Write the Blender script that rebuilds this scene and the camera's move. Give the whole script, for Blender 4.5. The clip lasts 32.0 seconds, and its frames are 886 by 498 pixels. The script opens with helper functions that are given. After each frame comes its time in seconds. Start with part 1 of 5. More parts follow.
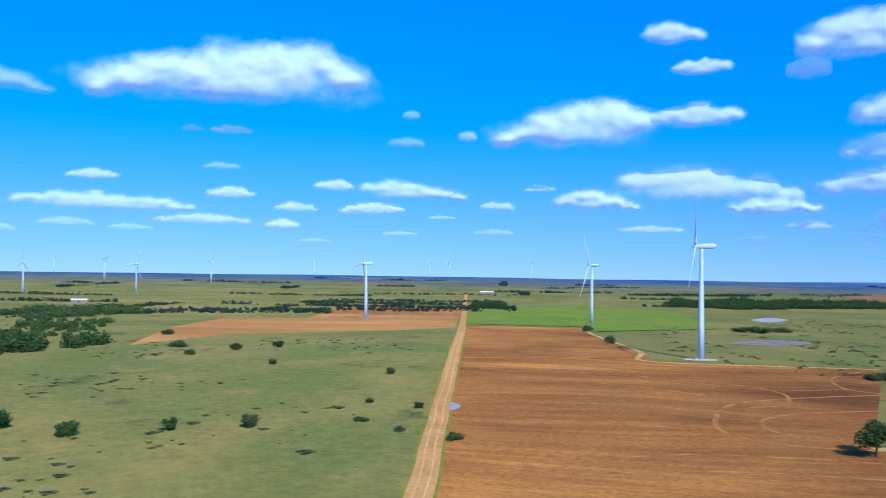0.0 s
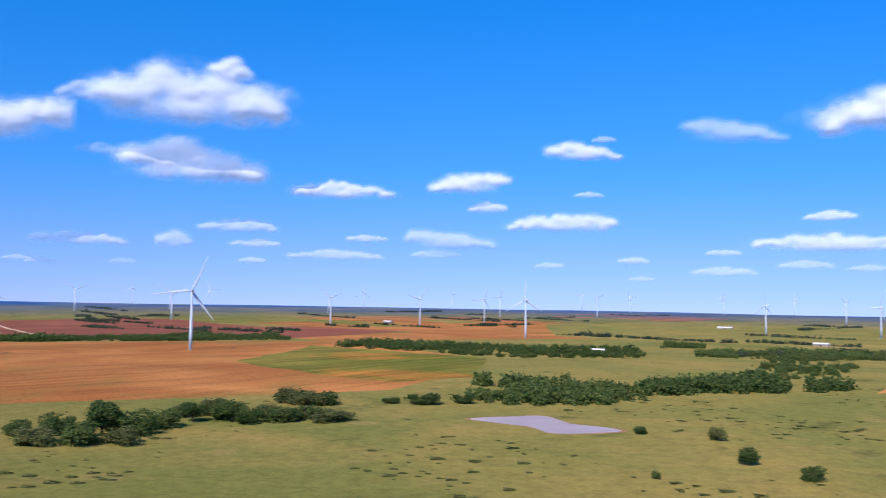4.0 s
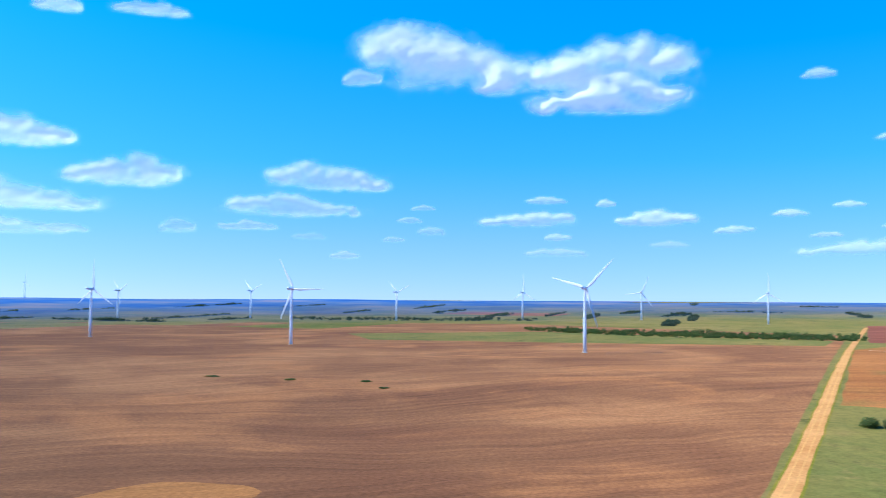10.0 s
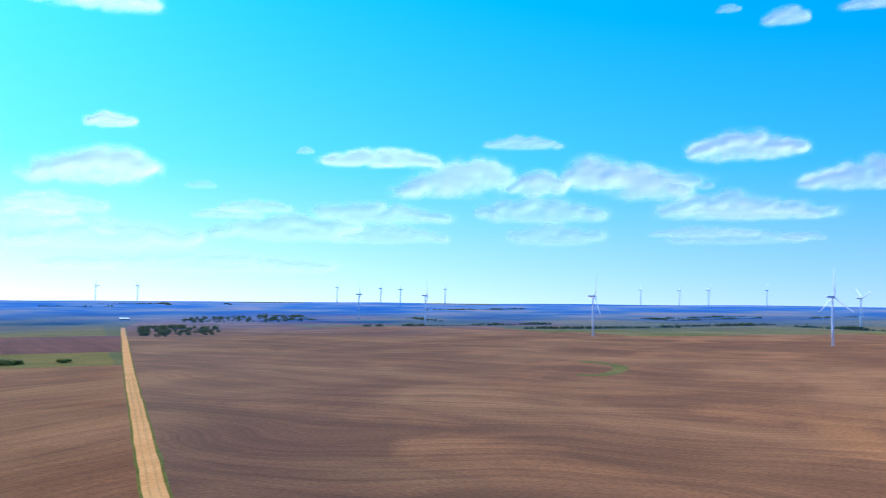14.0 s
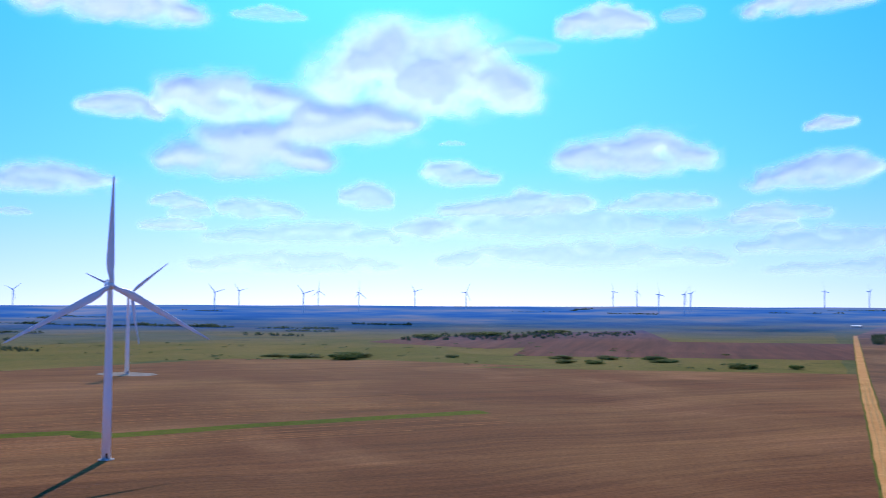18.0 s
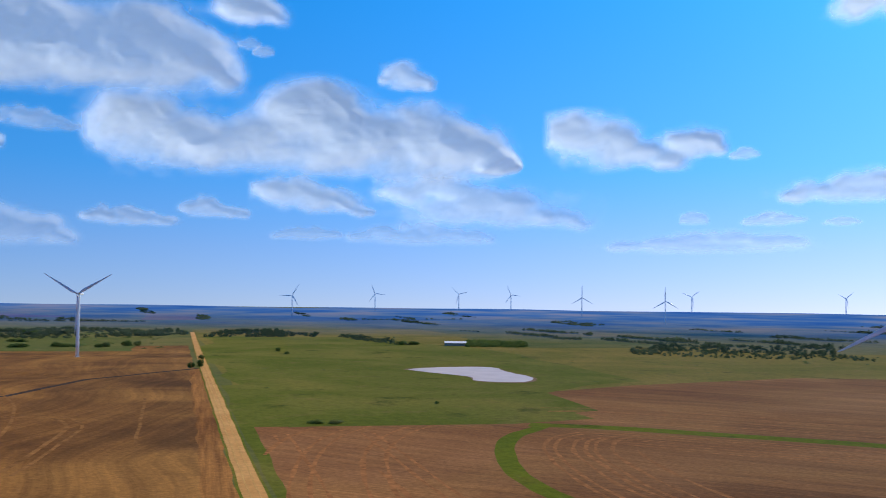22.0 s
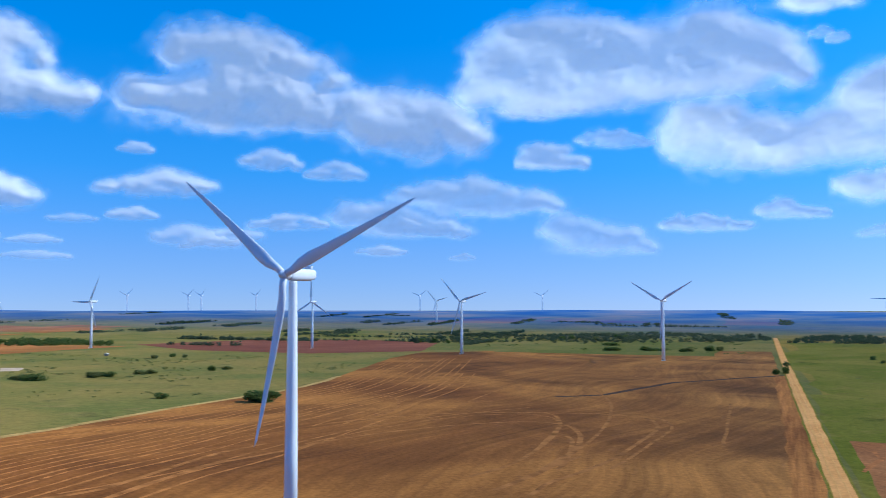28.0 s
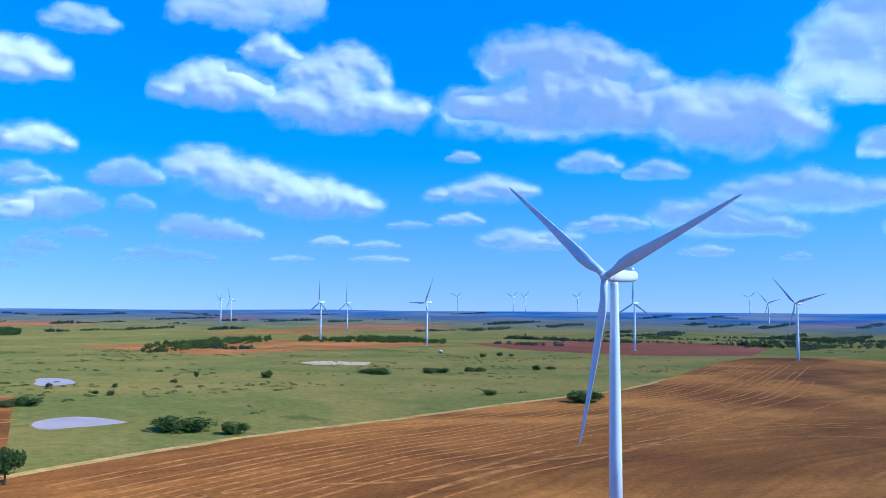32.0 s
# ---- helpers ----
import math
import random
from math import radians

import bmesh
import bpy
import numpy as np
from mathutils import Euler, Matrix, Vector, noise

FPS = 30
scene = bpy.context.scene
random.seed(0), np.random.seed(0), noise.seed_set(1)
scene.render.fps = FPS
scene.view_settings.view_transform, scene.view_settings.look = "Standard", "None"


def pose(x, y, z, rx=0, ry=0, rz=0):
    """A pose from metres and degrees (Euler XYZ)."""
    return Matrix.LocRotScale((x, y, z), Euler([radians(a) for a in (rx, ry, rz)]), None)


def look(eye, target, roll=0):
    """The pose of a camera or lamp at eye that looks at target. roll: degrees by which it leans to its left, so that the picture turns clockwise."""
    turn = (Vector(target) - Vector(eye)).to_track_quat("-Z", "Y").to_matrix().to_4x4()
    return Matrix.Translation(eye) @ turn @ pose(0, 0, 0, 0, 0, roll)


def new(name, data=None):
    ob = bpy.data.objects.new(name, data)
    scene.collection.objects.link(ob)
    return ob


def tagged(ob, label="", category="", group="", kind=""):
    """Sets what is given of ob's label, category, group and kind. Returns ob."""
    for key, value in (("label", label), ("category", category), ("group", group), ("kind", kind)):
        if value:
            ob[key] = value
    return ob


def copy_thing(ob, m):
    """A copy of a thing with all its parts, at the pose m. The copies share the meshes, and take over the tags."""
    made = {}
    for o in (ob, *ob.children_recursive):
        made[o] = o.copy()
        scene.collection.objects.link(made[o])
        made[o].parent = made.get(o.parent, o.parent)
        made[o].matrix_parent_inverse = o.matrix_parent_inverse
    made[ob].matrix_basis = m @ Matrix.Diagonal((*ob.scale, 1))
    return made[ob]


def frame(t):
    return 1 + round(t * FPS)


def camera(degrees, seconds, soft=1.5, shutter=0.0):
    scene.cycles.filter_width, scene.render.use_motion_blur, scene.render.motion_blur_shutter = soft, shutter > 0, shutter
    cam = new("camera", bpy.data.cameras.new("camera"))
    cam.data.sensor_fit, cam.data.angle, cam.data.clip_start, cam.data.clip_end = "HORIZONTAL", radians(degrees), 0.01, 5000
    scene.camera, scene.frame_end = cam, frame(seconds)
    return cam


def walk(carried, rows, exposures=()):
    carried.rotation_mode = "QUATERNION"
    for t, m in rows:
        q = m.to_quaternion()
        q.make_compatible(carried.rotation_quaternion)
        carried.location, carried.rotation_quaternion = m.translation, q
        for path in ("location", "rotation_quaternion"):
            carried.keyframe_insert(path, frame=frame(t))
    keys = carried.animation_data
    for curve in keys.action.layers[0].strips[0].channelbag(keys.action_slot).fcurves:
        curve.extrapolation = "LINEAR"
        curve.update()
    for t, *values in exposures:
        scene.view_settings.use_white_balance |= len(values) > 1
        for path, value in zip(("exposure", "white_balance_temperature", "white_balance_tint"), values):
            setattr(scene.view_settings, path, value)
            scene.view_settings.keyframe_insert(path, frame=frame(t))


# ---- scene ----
from mathutils.geometry import delaunay_2d_cdt

# ---- camera: hovers over a crossing of farm roads and turns once round ----
EYE = 74.0
cam = camera(53.54, 32.0, soft=0.6, shutter=0.3)


def aimed(yaw, pitch, roll):
    """The camera's pose from degrees: yaw to the left of north, pitch up, lean to the left."""
    return pose(0, 0, EYE, 0, 0, yaw) @ pose(0, 0, 0, 90 + pitch) @ pose(0, 0, 0, 0, 0, roll)


walk(cam, [
    (0, aimed(4.31, 1.53, 0.76)),
    (0.5, aimed(9.09, 1.77, 0.81)),
    (1, aimed(14.35, 2.24, 0.78)),
    (1.5, aimed(19.91, 2.71, 0.79)),
    (2, aimed(25.90, 3.28, 0.70)),
    (2.5, aimed(32.12, 3.80, 0.74)),
    (3, aimed(38.26, 3.83, 0.79)),
    (3.5, aimed(44.05, 3.77, 1.19)),
    (4, aimed(50.04, 3.64, 0.98)),
    (4.5, aimed(55.51, 3.61, 1.16)),
    (6.5, aimed(76.39, 3.36, 1.01)),
    (7, aimed(81.30, 3.34, 0.71)),
    (7.5, aimed(86.00, 3.31, 0.89)),
    (8, aimed(91.13, 3.25, 0.88)),
    (8.5, aimed(96.52, 3.16, 0.73)),
    (9, aimed(101.80, 3.09, 0.80)),
    (9.5, aimed(107.32, 3.03, 0.80)),
    (10, aimed(113.32, 3.06, 0.41)),
    (10.5, aimed(119.31, 3.06, 0.41)),
    (11, aimed(125.27, 3.09, 0.44)),
    (11.5, aimed(130.78, 3.07, 0.63)),
    (12, aimed(136.66, 3.14, 0.75)),
    (12.5, aimed(142.02, 3.09, 0.62)),
    (13, aimed(148.10, 3.14, 0.33)),
    (13.5, aimed(153.52, 3.17, 0.57)),
    (14, aimed(159.00, 3.22, 0.48)),
    (14.5, aimed(164.65, 3.16, 0.29)),
    (16.5, aimed(186.51, 3.00, 0.11)),
    (17, aimed(192.70, 3.26, -0.03)),
    (17.5, aimed(198.18, 3.28, 0.14)),
    (18, aimed(204.00, 3.41, 0.16)),
    (18.5, aimed(209.83, 3.51, 0.10)),
    (19, aimed(215.88, 3.43, 0.14)),
    (19.5, aimed(222.20, 3.50, 0.06)),
    (20, aimed(228.93, 3.59, 0.20)),
    (20.5, aimed(235.55, 3.53, 0.27)),
    (21, aimed(242.75, 3.56, 0.16)),
    (21.5, aimed(249.33, 3.56, 0.39)),
    (22, aimed(254.72, 3.58, 0.75)),
    (22.5, aimed(256.98, 3.60, 0.60)),
    (23, aimed(257.40, 3.64, 0.55)),
    (23.5, aimed(257.74, 3.60, 0.64)),
    (24, aimed(258.02, 3.59, 0.85)),
    (24.5, aimed(258.28, 3.60, 0.85)),
    (26.5, aimed(275.54, 3.35, -0.87)),
    (27, aimed(280.80, 3.50, -0.83)),
    (27.5, aimed(285.86, 3.52, -0.38)),
    (28, aimed(291.17, 3.69, 0.01)),
    (28.5, aimed(295.58, 3.68, 0.03)),
    (29, aimed(298.81, 3.74, 0.07)),
    (29.5, aimed(301.37, 3.76, 0.17)),
    (30, aimed(304.03, 3.73, 0.26)),
    (30.5, aimed(306.78, 3.77, 0.46)),
    (31, aimed(308.90, 3.78, 0.43)),
    (31.5, aimed(310.54, 3.77, 0.50)),
    (32, aimed(311.90, 3.73, 0.30)),
], exposures=[(0, 0.0, 5200, 9), (2, 0.05, 5600, 12), (3, 0.05, 6100, 18), (4, 0.05, 6600, 24), (7, 0.4, 6400, 22), (9, 0.6, 6100, 14), (12, 0.78, 6000, 12), (14, 0.6, 5850, 13), (16.5, 0.25, 5850, 14), (18, 0.12, 6300, 19), (19, 0.05, 6450, 20), (20.5, -0.05, 6700, 15), (22.5, -0.1, 7150, 11), (24.5, -0.1, 7100, 11), (27, 0.05, 6500, 10), (29, 0.2, 6000, 8), (31, 0.25, 5500, 8), (32, 0.25, 5400, 8)])

# ---- sky and sun ----
SUN_AZ, SUN_EL = 207.0, 39.5      # degrees left of north, and up
world = bpy.data.worlds.new("sky")
scene.world = world
world.use_nodes = True
wn, wl = world.node_tree.nodes, world.node_tree.links
sky = wn.new("ShaderNodeTexSky")
sky.sky_type = "NISHITA"
sky.sun_disc = False
sky.sun_elevation = radians(SUN_EL)
sky.sun_rotation = radians(-SUN_AZ)
sky.altitude = 1800
sky.air_density, sky.dust_density, sky.ozone_density = 1.0, 2.6, 4.0
way = wn.new("ShaderNodeTexCoord")
lift = wn.new("ShaderNodeMapping")          # keeps the deep blue low down, as in clear dry air
lift.inputs["Scale"].default_value = (1, 1, 0.9)
lift.inputs["Location"].default_value = (0, 0, 0.07)
wl.new(way.outputs["Generated"], lift.inputs["Vector"])
wl.new(lift.outputs[0], sky.inputs["Vector"])
rich = wn.new("ShaderNodeHueSaturation")
rich.inputs["Saturation"].default_value = 1.12
wl.new(sky.outputs[0], rich.inputs["Color"])
high = wn.new("ShaderNodeSeparateXYZ")
wl.new(way.outputs["Generated"], high.inputs[0])
grade = wn.new("ShaderNodeValToRGB")        # milky at the horizon, deep azure above
grade.color_ramp.elements[0].position, grade.color_ramp.elements[0].color = 0.0, (0.86, 0.80, 1.02, 1)
grade.color_ramp.elements[1].position, grade.color_ramp.elements[1].color = 0.34, (0.21, 1.04, 1.58, 1)
for spot_at, hue in ((0.06, (0.72, 0.83, 1.13, 1)), (0.15, (0.38, 0.91, 1.33, 1))):
    stop = grade.color_ramp.elements.new(spot_at)
    stop.color = hue
wl.new(high.outputs["Z"], grade.inputs[0])
tint = wn.new("ShaderNodeMix")
tint.data_type, tint.blend_type = "RGBA", "MULTIPLY"
tint.inputs[0].default_value = 1.0
wl.new(rich.outputs[0], tint.inputs[6])
wl.new(grade.outputs[0], tint.inputs[7])
clear, floor_ = wn.new("ShaderNodeVectorMath"), wn.new("ShaderNodeVectorMath")
clear.operation, floor_.operation = "SUBTRACT", "MAXIMUM"      # very clear air opposite the sun holds next to no red
clear.inputs[1].default_value = (0.165, 0.0, 0.0)
floor_.inputs[1].default_value = (0.004, 0, 0)
wl.new(tint.outputs[2], clear.inputs[0])
wl.new(clear.outputs[0], floor_.inputs[0])
wl.new(floor_.outputs[0], wn["Background"].inputs["Color"])
wn["Background"].inputs["Strength"].default_value = 0.14

sun = new("sun", bpy.data.lights.new("sun", "SUN"))
sun.data.energy, sun.data.angle, sun.data.color = 4.6, radians(0.5), (1.0, 0.91, 0.76)
a, e = radians(SUN_AZ), radians(SUN_EL)
sun.matrix_world = look((-math.sin(a) * math.cos(e) * 900, math.cos(a) * math.cos(e) * 900, math.sin(e) * 900), (0, 0, 0))


# ---- materials ----
def material(name, rough=0.9, metal=0.0):
    m = bpy.data.materials.new(name)
    m.use_nodes = True
    n, l = m.node_tree.nodes, m.node_tree.links
    b = n["Principled BSDF"]
    b.inputs["Roughness"].default_value = rough
    b.inputs["Metallic"].default_value = metal
    b.inputs["Specular IOR Level"].default_value = 0.02 if rough > 0.8 else 0.25
    b.inputs["Diffuse Roughness"].default_value = 0.7 if rough > 0.8 else 0.0
    return m, n, l, b


def spot(n, l, scale, detail=4.0, stretch=(1, 1, 1), turn=0.0, rough=0.55, warp=0.0):
    """A noise in metres: scale is the size of its grains; stretch and turn lay it along a direction."""
    g = n.new("ShaderNodeNewGeometry")
    mp = n.new("ShaderNodeMapping")
    mp.inputs["Rotation"].default_value = (0, 0, radians(turn))
    mp.inputs["Scale"].default_value = [s / scale for s in stretch]
    l.new(g.outputs["Position"], mp.inputs["Vector"])
    t = n.new("ShaderNodeTexNoise")
    t.inputs["Scale"].default_value = 1.0
    t.inputs["Detail"].default_value = detail
    t.inputs["Roughness"].default_value = rough
    t.inputs["Distortion"].default_value = warp
    l.new(mp.outputs[0], t.inputs["Vector"])
    return t.outputs["Fac"]


def ramp(n, l, fac, *stops):
    r = n.new("ShaderNodeValToRGB")
    while len(r.color_ramp.elements) < len(stops):
        r.color_ramp.elements.new(0.5)
    for el, (p, c) in zip(r.color_ramp.elements, stops):
        el.position, el.color = p, (*c, 1)
    l.new(fac, r.inputs[0])
    return r.outputs[0]


def blend(n, l, fac, a, b, mode="MIX"):
    m = n.new("ShaderNodeMix")
    m.data_type, m.blend_type = "RGBA", mode
    for v, k in ((fac, 0), (a, 6), (b, 7)):
        if isinstance(v, (float, int)):
            m.inputs[k].default_value = v
        elif isinstance(v, tuple):
            m.inputs[k].default_value = (*v, 1)
        else:
            l.new(v, m.inputs[k])
    return m.outputs[2]


def bumped(n, l, b, height, depth, strength=0.6):
    u = n.new("ShaderNodeBump")
    u.inputs["Strength"].default_value = strength
    u.inputs["Distance"].default_value = depth
    l.new(height, u.inputs["Height"])
    l.new(u.outputs[0], b.inputs["Normal"])


def grass_material(name, dry, fresh, bare):
    """Rough prairie grass: dry and fresh patches, worn spots, dark tussocks and fine blades."""
    m, n, l, b = material(name)
    big = spot(n, l, 170, 6, warp=0.8)
    mid = spot(n, l, 30, 6, rough=0.65)
    tuft = spot(n, l, 7, 5, rough=0.7)
    fine = spot(n, l, 1.8, 3)
    c = ramp(n, l, big, (0.36, dry), (0.62, fresh))
    c = blend(n, l, ramp(n, l, mid, (0.55, (0, 0, 0)), (0.72, (0.8, 0.8, 0.8))), c, bare)
    c = blend(n, l, ramp(n, l, spot(n, l, 60, 7, rough=0.72), (0.57, (0, 0, 0)), (0.66, (0.85, 0.85, 0.85))), c, tuple(v * k for v, k in zip(fresh, (0.48, 0.58, 0.55))))
    c = blend(n, l, 0.5, c, ramp(n, l, tuft, (0.36, (0.62, 0.66, 0.6)), (0.60, (1.18, 1.16, 1.1))), "MULTIPLY")
    c = blend(n, l, 0.28, c, ramp(n, l, fine, (0.3, (0.6, 0.6, 0.6)), (0.7, (1.4, 1.4, 1.4))), "MULTIPLY")
    l.new(c, b.inputs["Base Color"])
    bumped(n, l, b, tuft, 0.7)
    return m


def bands(n, l, size, turn, warp, reach, detail=1.0):
    """Curving rows that many metres apart, bent by slow swings of the given reach."""
    g = n.new("ShaderNodeNewGeometry")
    slow = n.new("ShaderNodeTexNoise")
    slow.inputs["Scale"].default_value = 1.0 / reach
    slow.inputs["Detail"].default_value = detail
    l.new(g.outputs["Position"], slow.inputs["Vector"])
    bend = n.new("ShaderNodeVectorMath")
    bend.operation = "MULTIPLY_ADD"
    bend.inputs[1].default_value = (warp, warp, 0)
    l.new(slow.outputs["Color"], bend.inputs[0])
    l.new(g.outputs["Position"], bend.inputs[2])
    mp = n.new("ShaderNodeMapping")
    mp.vector_type = "TEXTURE"
    mp.inputs["Rotation"].default_value = (0, 0, radians(turn))
    mp.inputs["Scale"].default_value = (size, 25 * size, 1000)
    l.new(bend.outputs[0], mp.inputs["Vector"])
    t = n.new("ShaderNodeTexNoise")
    t.inputs["Scale"].default_value = 1.0
    t.inputs["Detail"].default_value = 3.0
    t.inputs["Roughness"].default_value = 0.65
    l.new(mp.outputs[0], t.inputs["Vector"])
    return t.outputs["Fac"]


def soil_material(name, dark, pale, turn, warp=260.0, size=11.0, rowed=0.6, reach=420, swirl=1.0, patches=None):
    """Bare ploughed earth: curving drill rows, damp patches and pale crests."""
    m, n, l, b = material(name, 0.95)
    big = spot(n, l, 230, 6, warp=0.8)
    rows = bands(n, l, size, turn, warp, reach, swirl)
    sweep = bands(n, l, size * 5, turn, warp, reach, swirl)
    b.inputs["Specular IOR Level"].default_value = 0.04
    b.inputs["Diffuse Roughness"].default_value = 0.7
    fine = spot(n, l, 2.4, 5, rough=0.7)
    c = ramp(n, l, big, (0.34, dark), (0.50, tuple((d + p) / 2 * 0.92 for d, p in zip(dark, pale))), (0.64, pale))
    if patches:
        c = blend(n, l, ramp(n, l, spot(n, l, 150, 5, warp=0.6), (0.53, (0, 0, 0)), (0.68, (0.85, 0.85, 0.85))), c, patches)
    c = blend(n, l, rowed, c, ramp(n, l, rows, (0.36, (0.55, 0.52, 0.52)), (0.64, (1.4, 1.38, 1.3))), "MULTIPLY")
    c = blend(n, l, 0.4, c, ramp(n, l, sweep, (0.36, (0.62, 0.60, 0.60)), (0.66, (1.35, 1.32, 1.22))), "MULTIPLY")
    c = blend(n, l, 0.6, c, ramp(n, l, fine, (0.34, (0.62, 0.6, 0.58)), (0.66, (1.36, 1.36, 1.34))), "MULTIPLY")
    l.new(c, b.inputs["Base Color"])
    bumped(n, l, b, rows, 0.9)
    return m


PASTURE = grass_material("pasture grass", (0.226, 0.172, 0.049), (0.137, 0.140, 0.036), (0.27, 0.187, 0.070))
MEADOW = grass_material("green crop", (0.225, 0.182, 0.030), (0.135, 0.142, 0.014), (0.26, 0.17, 0.044))
CROP = grass_material("bright green crop", (0.19, 0.20, 0.03), (0.13, 0.19, 0.02), (0.22, 0.19, 0.045))
STRIP = grass_material("lush grass", (0.20, 0.19, 0.012), (0.14, 0.158, 0.009), (0.22, 0.165, 0.02))
SOIL_NE = soil_material("brown ploughed soil", (0.175, 0.064, 0.018), (0.43, 0.178, 0.043), 84, 140, 7, 0.36, 260, 1.5, (0.115, 0.045, 0.015))
SOIL_NE.node_tree.nodes["Principled BSDF"].inputs["Diffuse Roughness"].default_value = 1.0
SOIL_SW = soil_material("umber ploughed soil", (0.19, 0.082, 0.037), (0.335, 0.156, 0.064), 45, 260, 7, 0.34, 300, 2.5, (0.37, 0.16, 0.060))
SOIL_SE = soil_material("red-brown ploughed soil", (0.245, 0.083, 0.026), (0.40, 0.166, 0.052), -45, 90, 7, 0.36, 260, 2.0, (0.42, 0.17, 0.06))
SOIL_ORANGE = soil_material("orange stubble soil", (0.27, 0.10, 0.028), (0.39, 0.165, 0.052), 10, 90, 12, 0.3, 300, 2.0, (0.21, 0.13, 0.035))
SOIL_CREST = soil_material("dry orange soil", (0.40, 0.17, 0.05), (0.50, 0.23, 0.075), 45, 40, 6, 0.25)
STUBBLE = soil_material("bright orange stubble", (0.36, 0.15, 0.040), (0.47, 0.22, 0.066), 80, 60, 12, 0.25, 300, 2.0, (0.30, 0.18, 0.05))
STREAKED = soil_material("green streaked stubble", (0.085, 0.105, 0.014), (0.18, 0.155, 0.03), 20, 90, 12, 0.5, 260, 2.0, (0.36, 0.14, 0.03))
SOIL_MAROON = soil_material("maroon bare soil", (0.19, 0.064, 0.040), (0.24, 0.088, 0.052), 10, 40, 14, 0.4)


def plain(name, colour, rough=0.9, vary=0.25, size=6.0, metal=0.0):
    m, n, l, b = material(name, rough, metal)
    c = ramp(n, l, spot(n, l, size, 5), (0.3, tuple(v * (1 - vary) for v in colour)), (0.7, tuple(v * (1 + vary) for v in colour)))
    l.new(c, b.inputs["Base Color"])
    return m


def road_material():
    m, n, l, b = material("dirt road")
    c = ramp(n, l, spot(n, l, 30, 6), (0.3, (0.48, 0.22, 0.066)), (0.7, (0.60, 0.31, 0.105)))
    c = blend(n, l, 0.5, c, ramp(n, l, spot(n, l, 2.5, 4), (0.3, (0.7, 0.7, 0.7)), (0.7, (1.25, 1.25, 1.25))), "MULTIPLY")
    l.new(c, b.inputs["Base Color"])
    b.inputs["Diffuse Roughness"].default_value = 0.2
    bumped(n, l, b, spot(n, l, 2.5, 3), 0.04, 0.3)
    return m


ROAD = road_material()
RUT = plain("compacted rut", (0.60, 0.325, 0.10), 0.95, 0.2, 8)
VERGE = grass_material("verge grass", (0.25, 0.185, 0.03), (0.15, 0.16, 0.016), (0.32, 0.19, 0.06))
TRACK = plain("pale tractor track", (0.315, 0.13, 0.039), 0.95, 0.45, 9)
CREST = plain("pale dry soil crest", (0.37, 0.15, 0.043), 0.95, 0.4, 5)
CREST_RED = plain("pale dry reddish crest", (0.42, 0.155, 0.048), 0.95, 0.4, 5)
GRASSLAND = grass_material("mixed grassland", (0.20, 0.165, 0.045), (0.12, 0.13, 0.028), (0.24, 0.17, 0.06))
DRY_PASTURE = grass_material("dry olive pasture", (0.30, 0.198, 0.042), (0.205, 0.16, 0.024), (0.33, 0.19, 0.06))
STRAW = grass_material("pale hay stubble", (0.25, 0.185, 0.06), (0.16, 0.15, 0.035), (0.30, 0.22, 0.09))
MARGIN = plain("dry straw grass", (0.40, 0.26, 0.09), 0.95, 0.3, 9)
HEADLAND = soil_material("pale headland soil", (0.25, 0.085, 0.020), (0.44, 0.175, 0.045), 90, 10, 3)
DARK_EARTH = plain("damp dark earth", (0.075, 0.045, 0.032), 0.95, 0.3, 10)
DAMP = plain("damp bare clay", (0.27, 0.20, 0.15), 0.8, 0.35, 14)
BARE = plain("pale bare clay", (0.46, 0.35, 0.25), 0.95, 0.2, 9)
PALE = plain("pale dirt", (0.52, 0.36, 0.24), 0.95, 0.2, 12)
MUD = plain("muddy shore", (0.28, 0.16, 0.085), 0.9, 0.25, 6)
GRAVEL = plain("white crushed gravel", (0.55, 0.48, 0.40), 0.95, 0.2, 2)
STEEL = plain("white painted steel", (0.61, 0.71, 0.83), 0.42, 0.04, 14)
BLADE = plain("white glass fibre", (0.54, 0.64, 0.76), 0.38, 0.04, 9)
DARK = plain("dark grille", (0.06, 0.06, 0.065), 0.6, 0.1, 1)
BARK = plain("bark", (0.10, 0.075, 0.05), 0.95, 0.3, 0.5)
TIN = plain("white tin sheet", (0.78, 0.78, 0.78), 0.5, 0.06, 3)
TIMBER = plain("grey weathered boards", (0.32, 0.28, 0.24), 0.9, 0.2, 1)


def water_material():
    m, n, l, b = material("silty pond water", 0.35)
    c = ramp(n, l, spot(n, l, 25, 4), (0.3, (0.42, 0.31, 0.265)), (0.7, (0.53, 0.41, 0.355)))
    l.new(c, b.inputs["Base Color"])
    b.inputs["Specular IOR Level"].default_value = 0.12
    bumped(n, l, b, spot(n, l, 0.9, 2), 0.02, 0.2)
    return m


WATER = water_material()


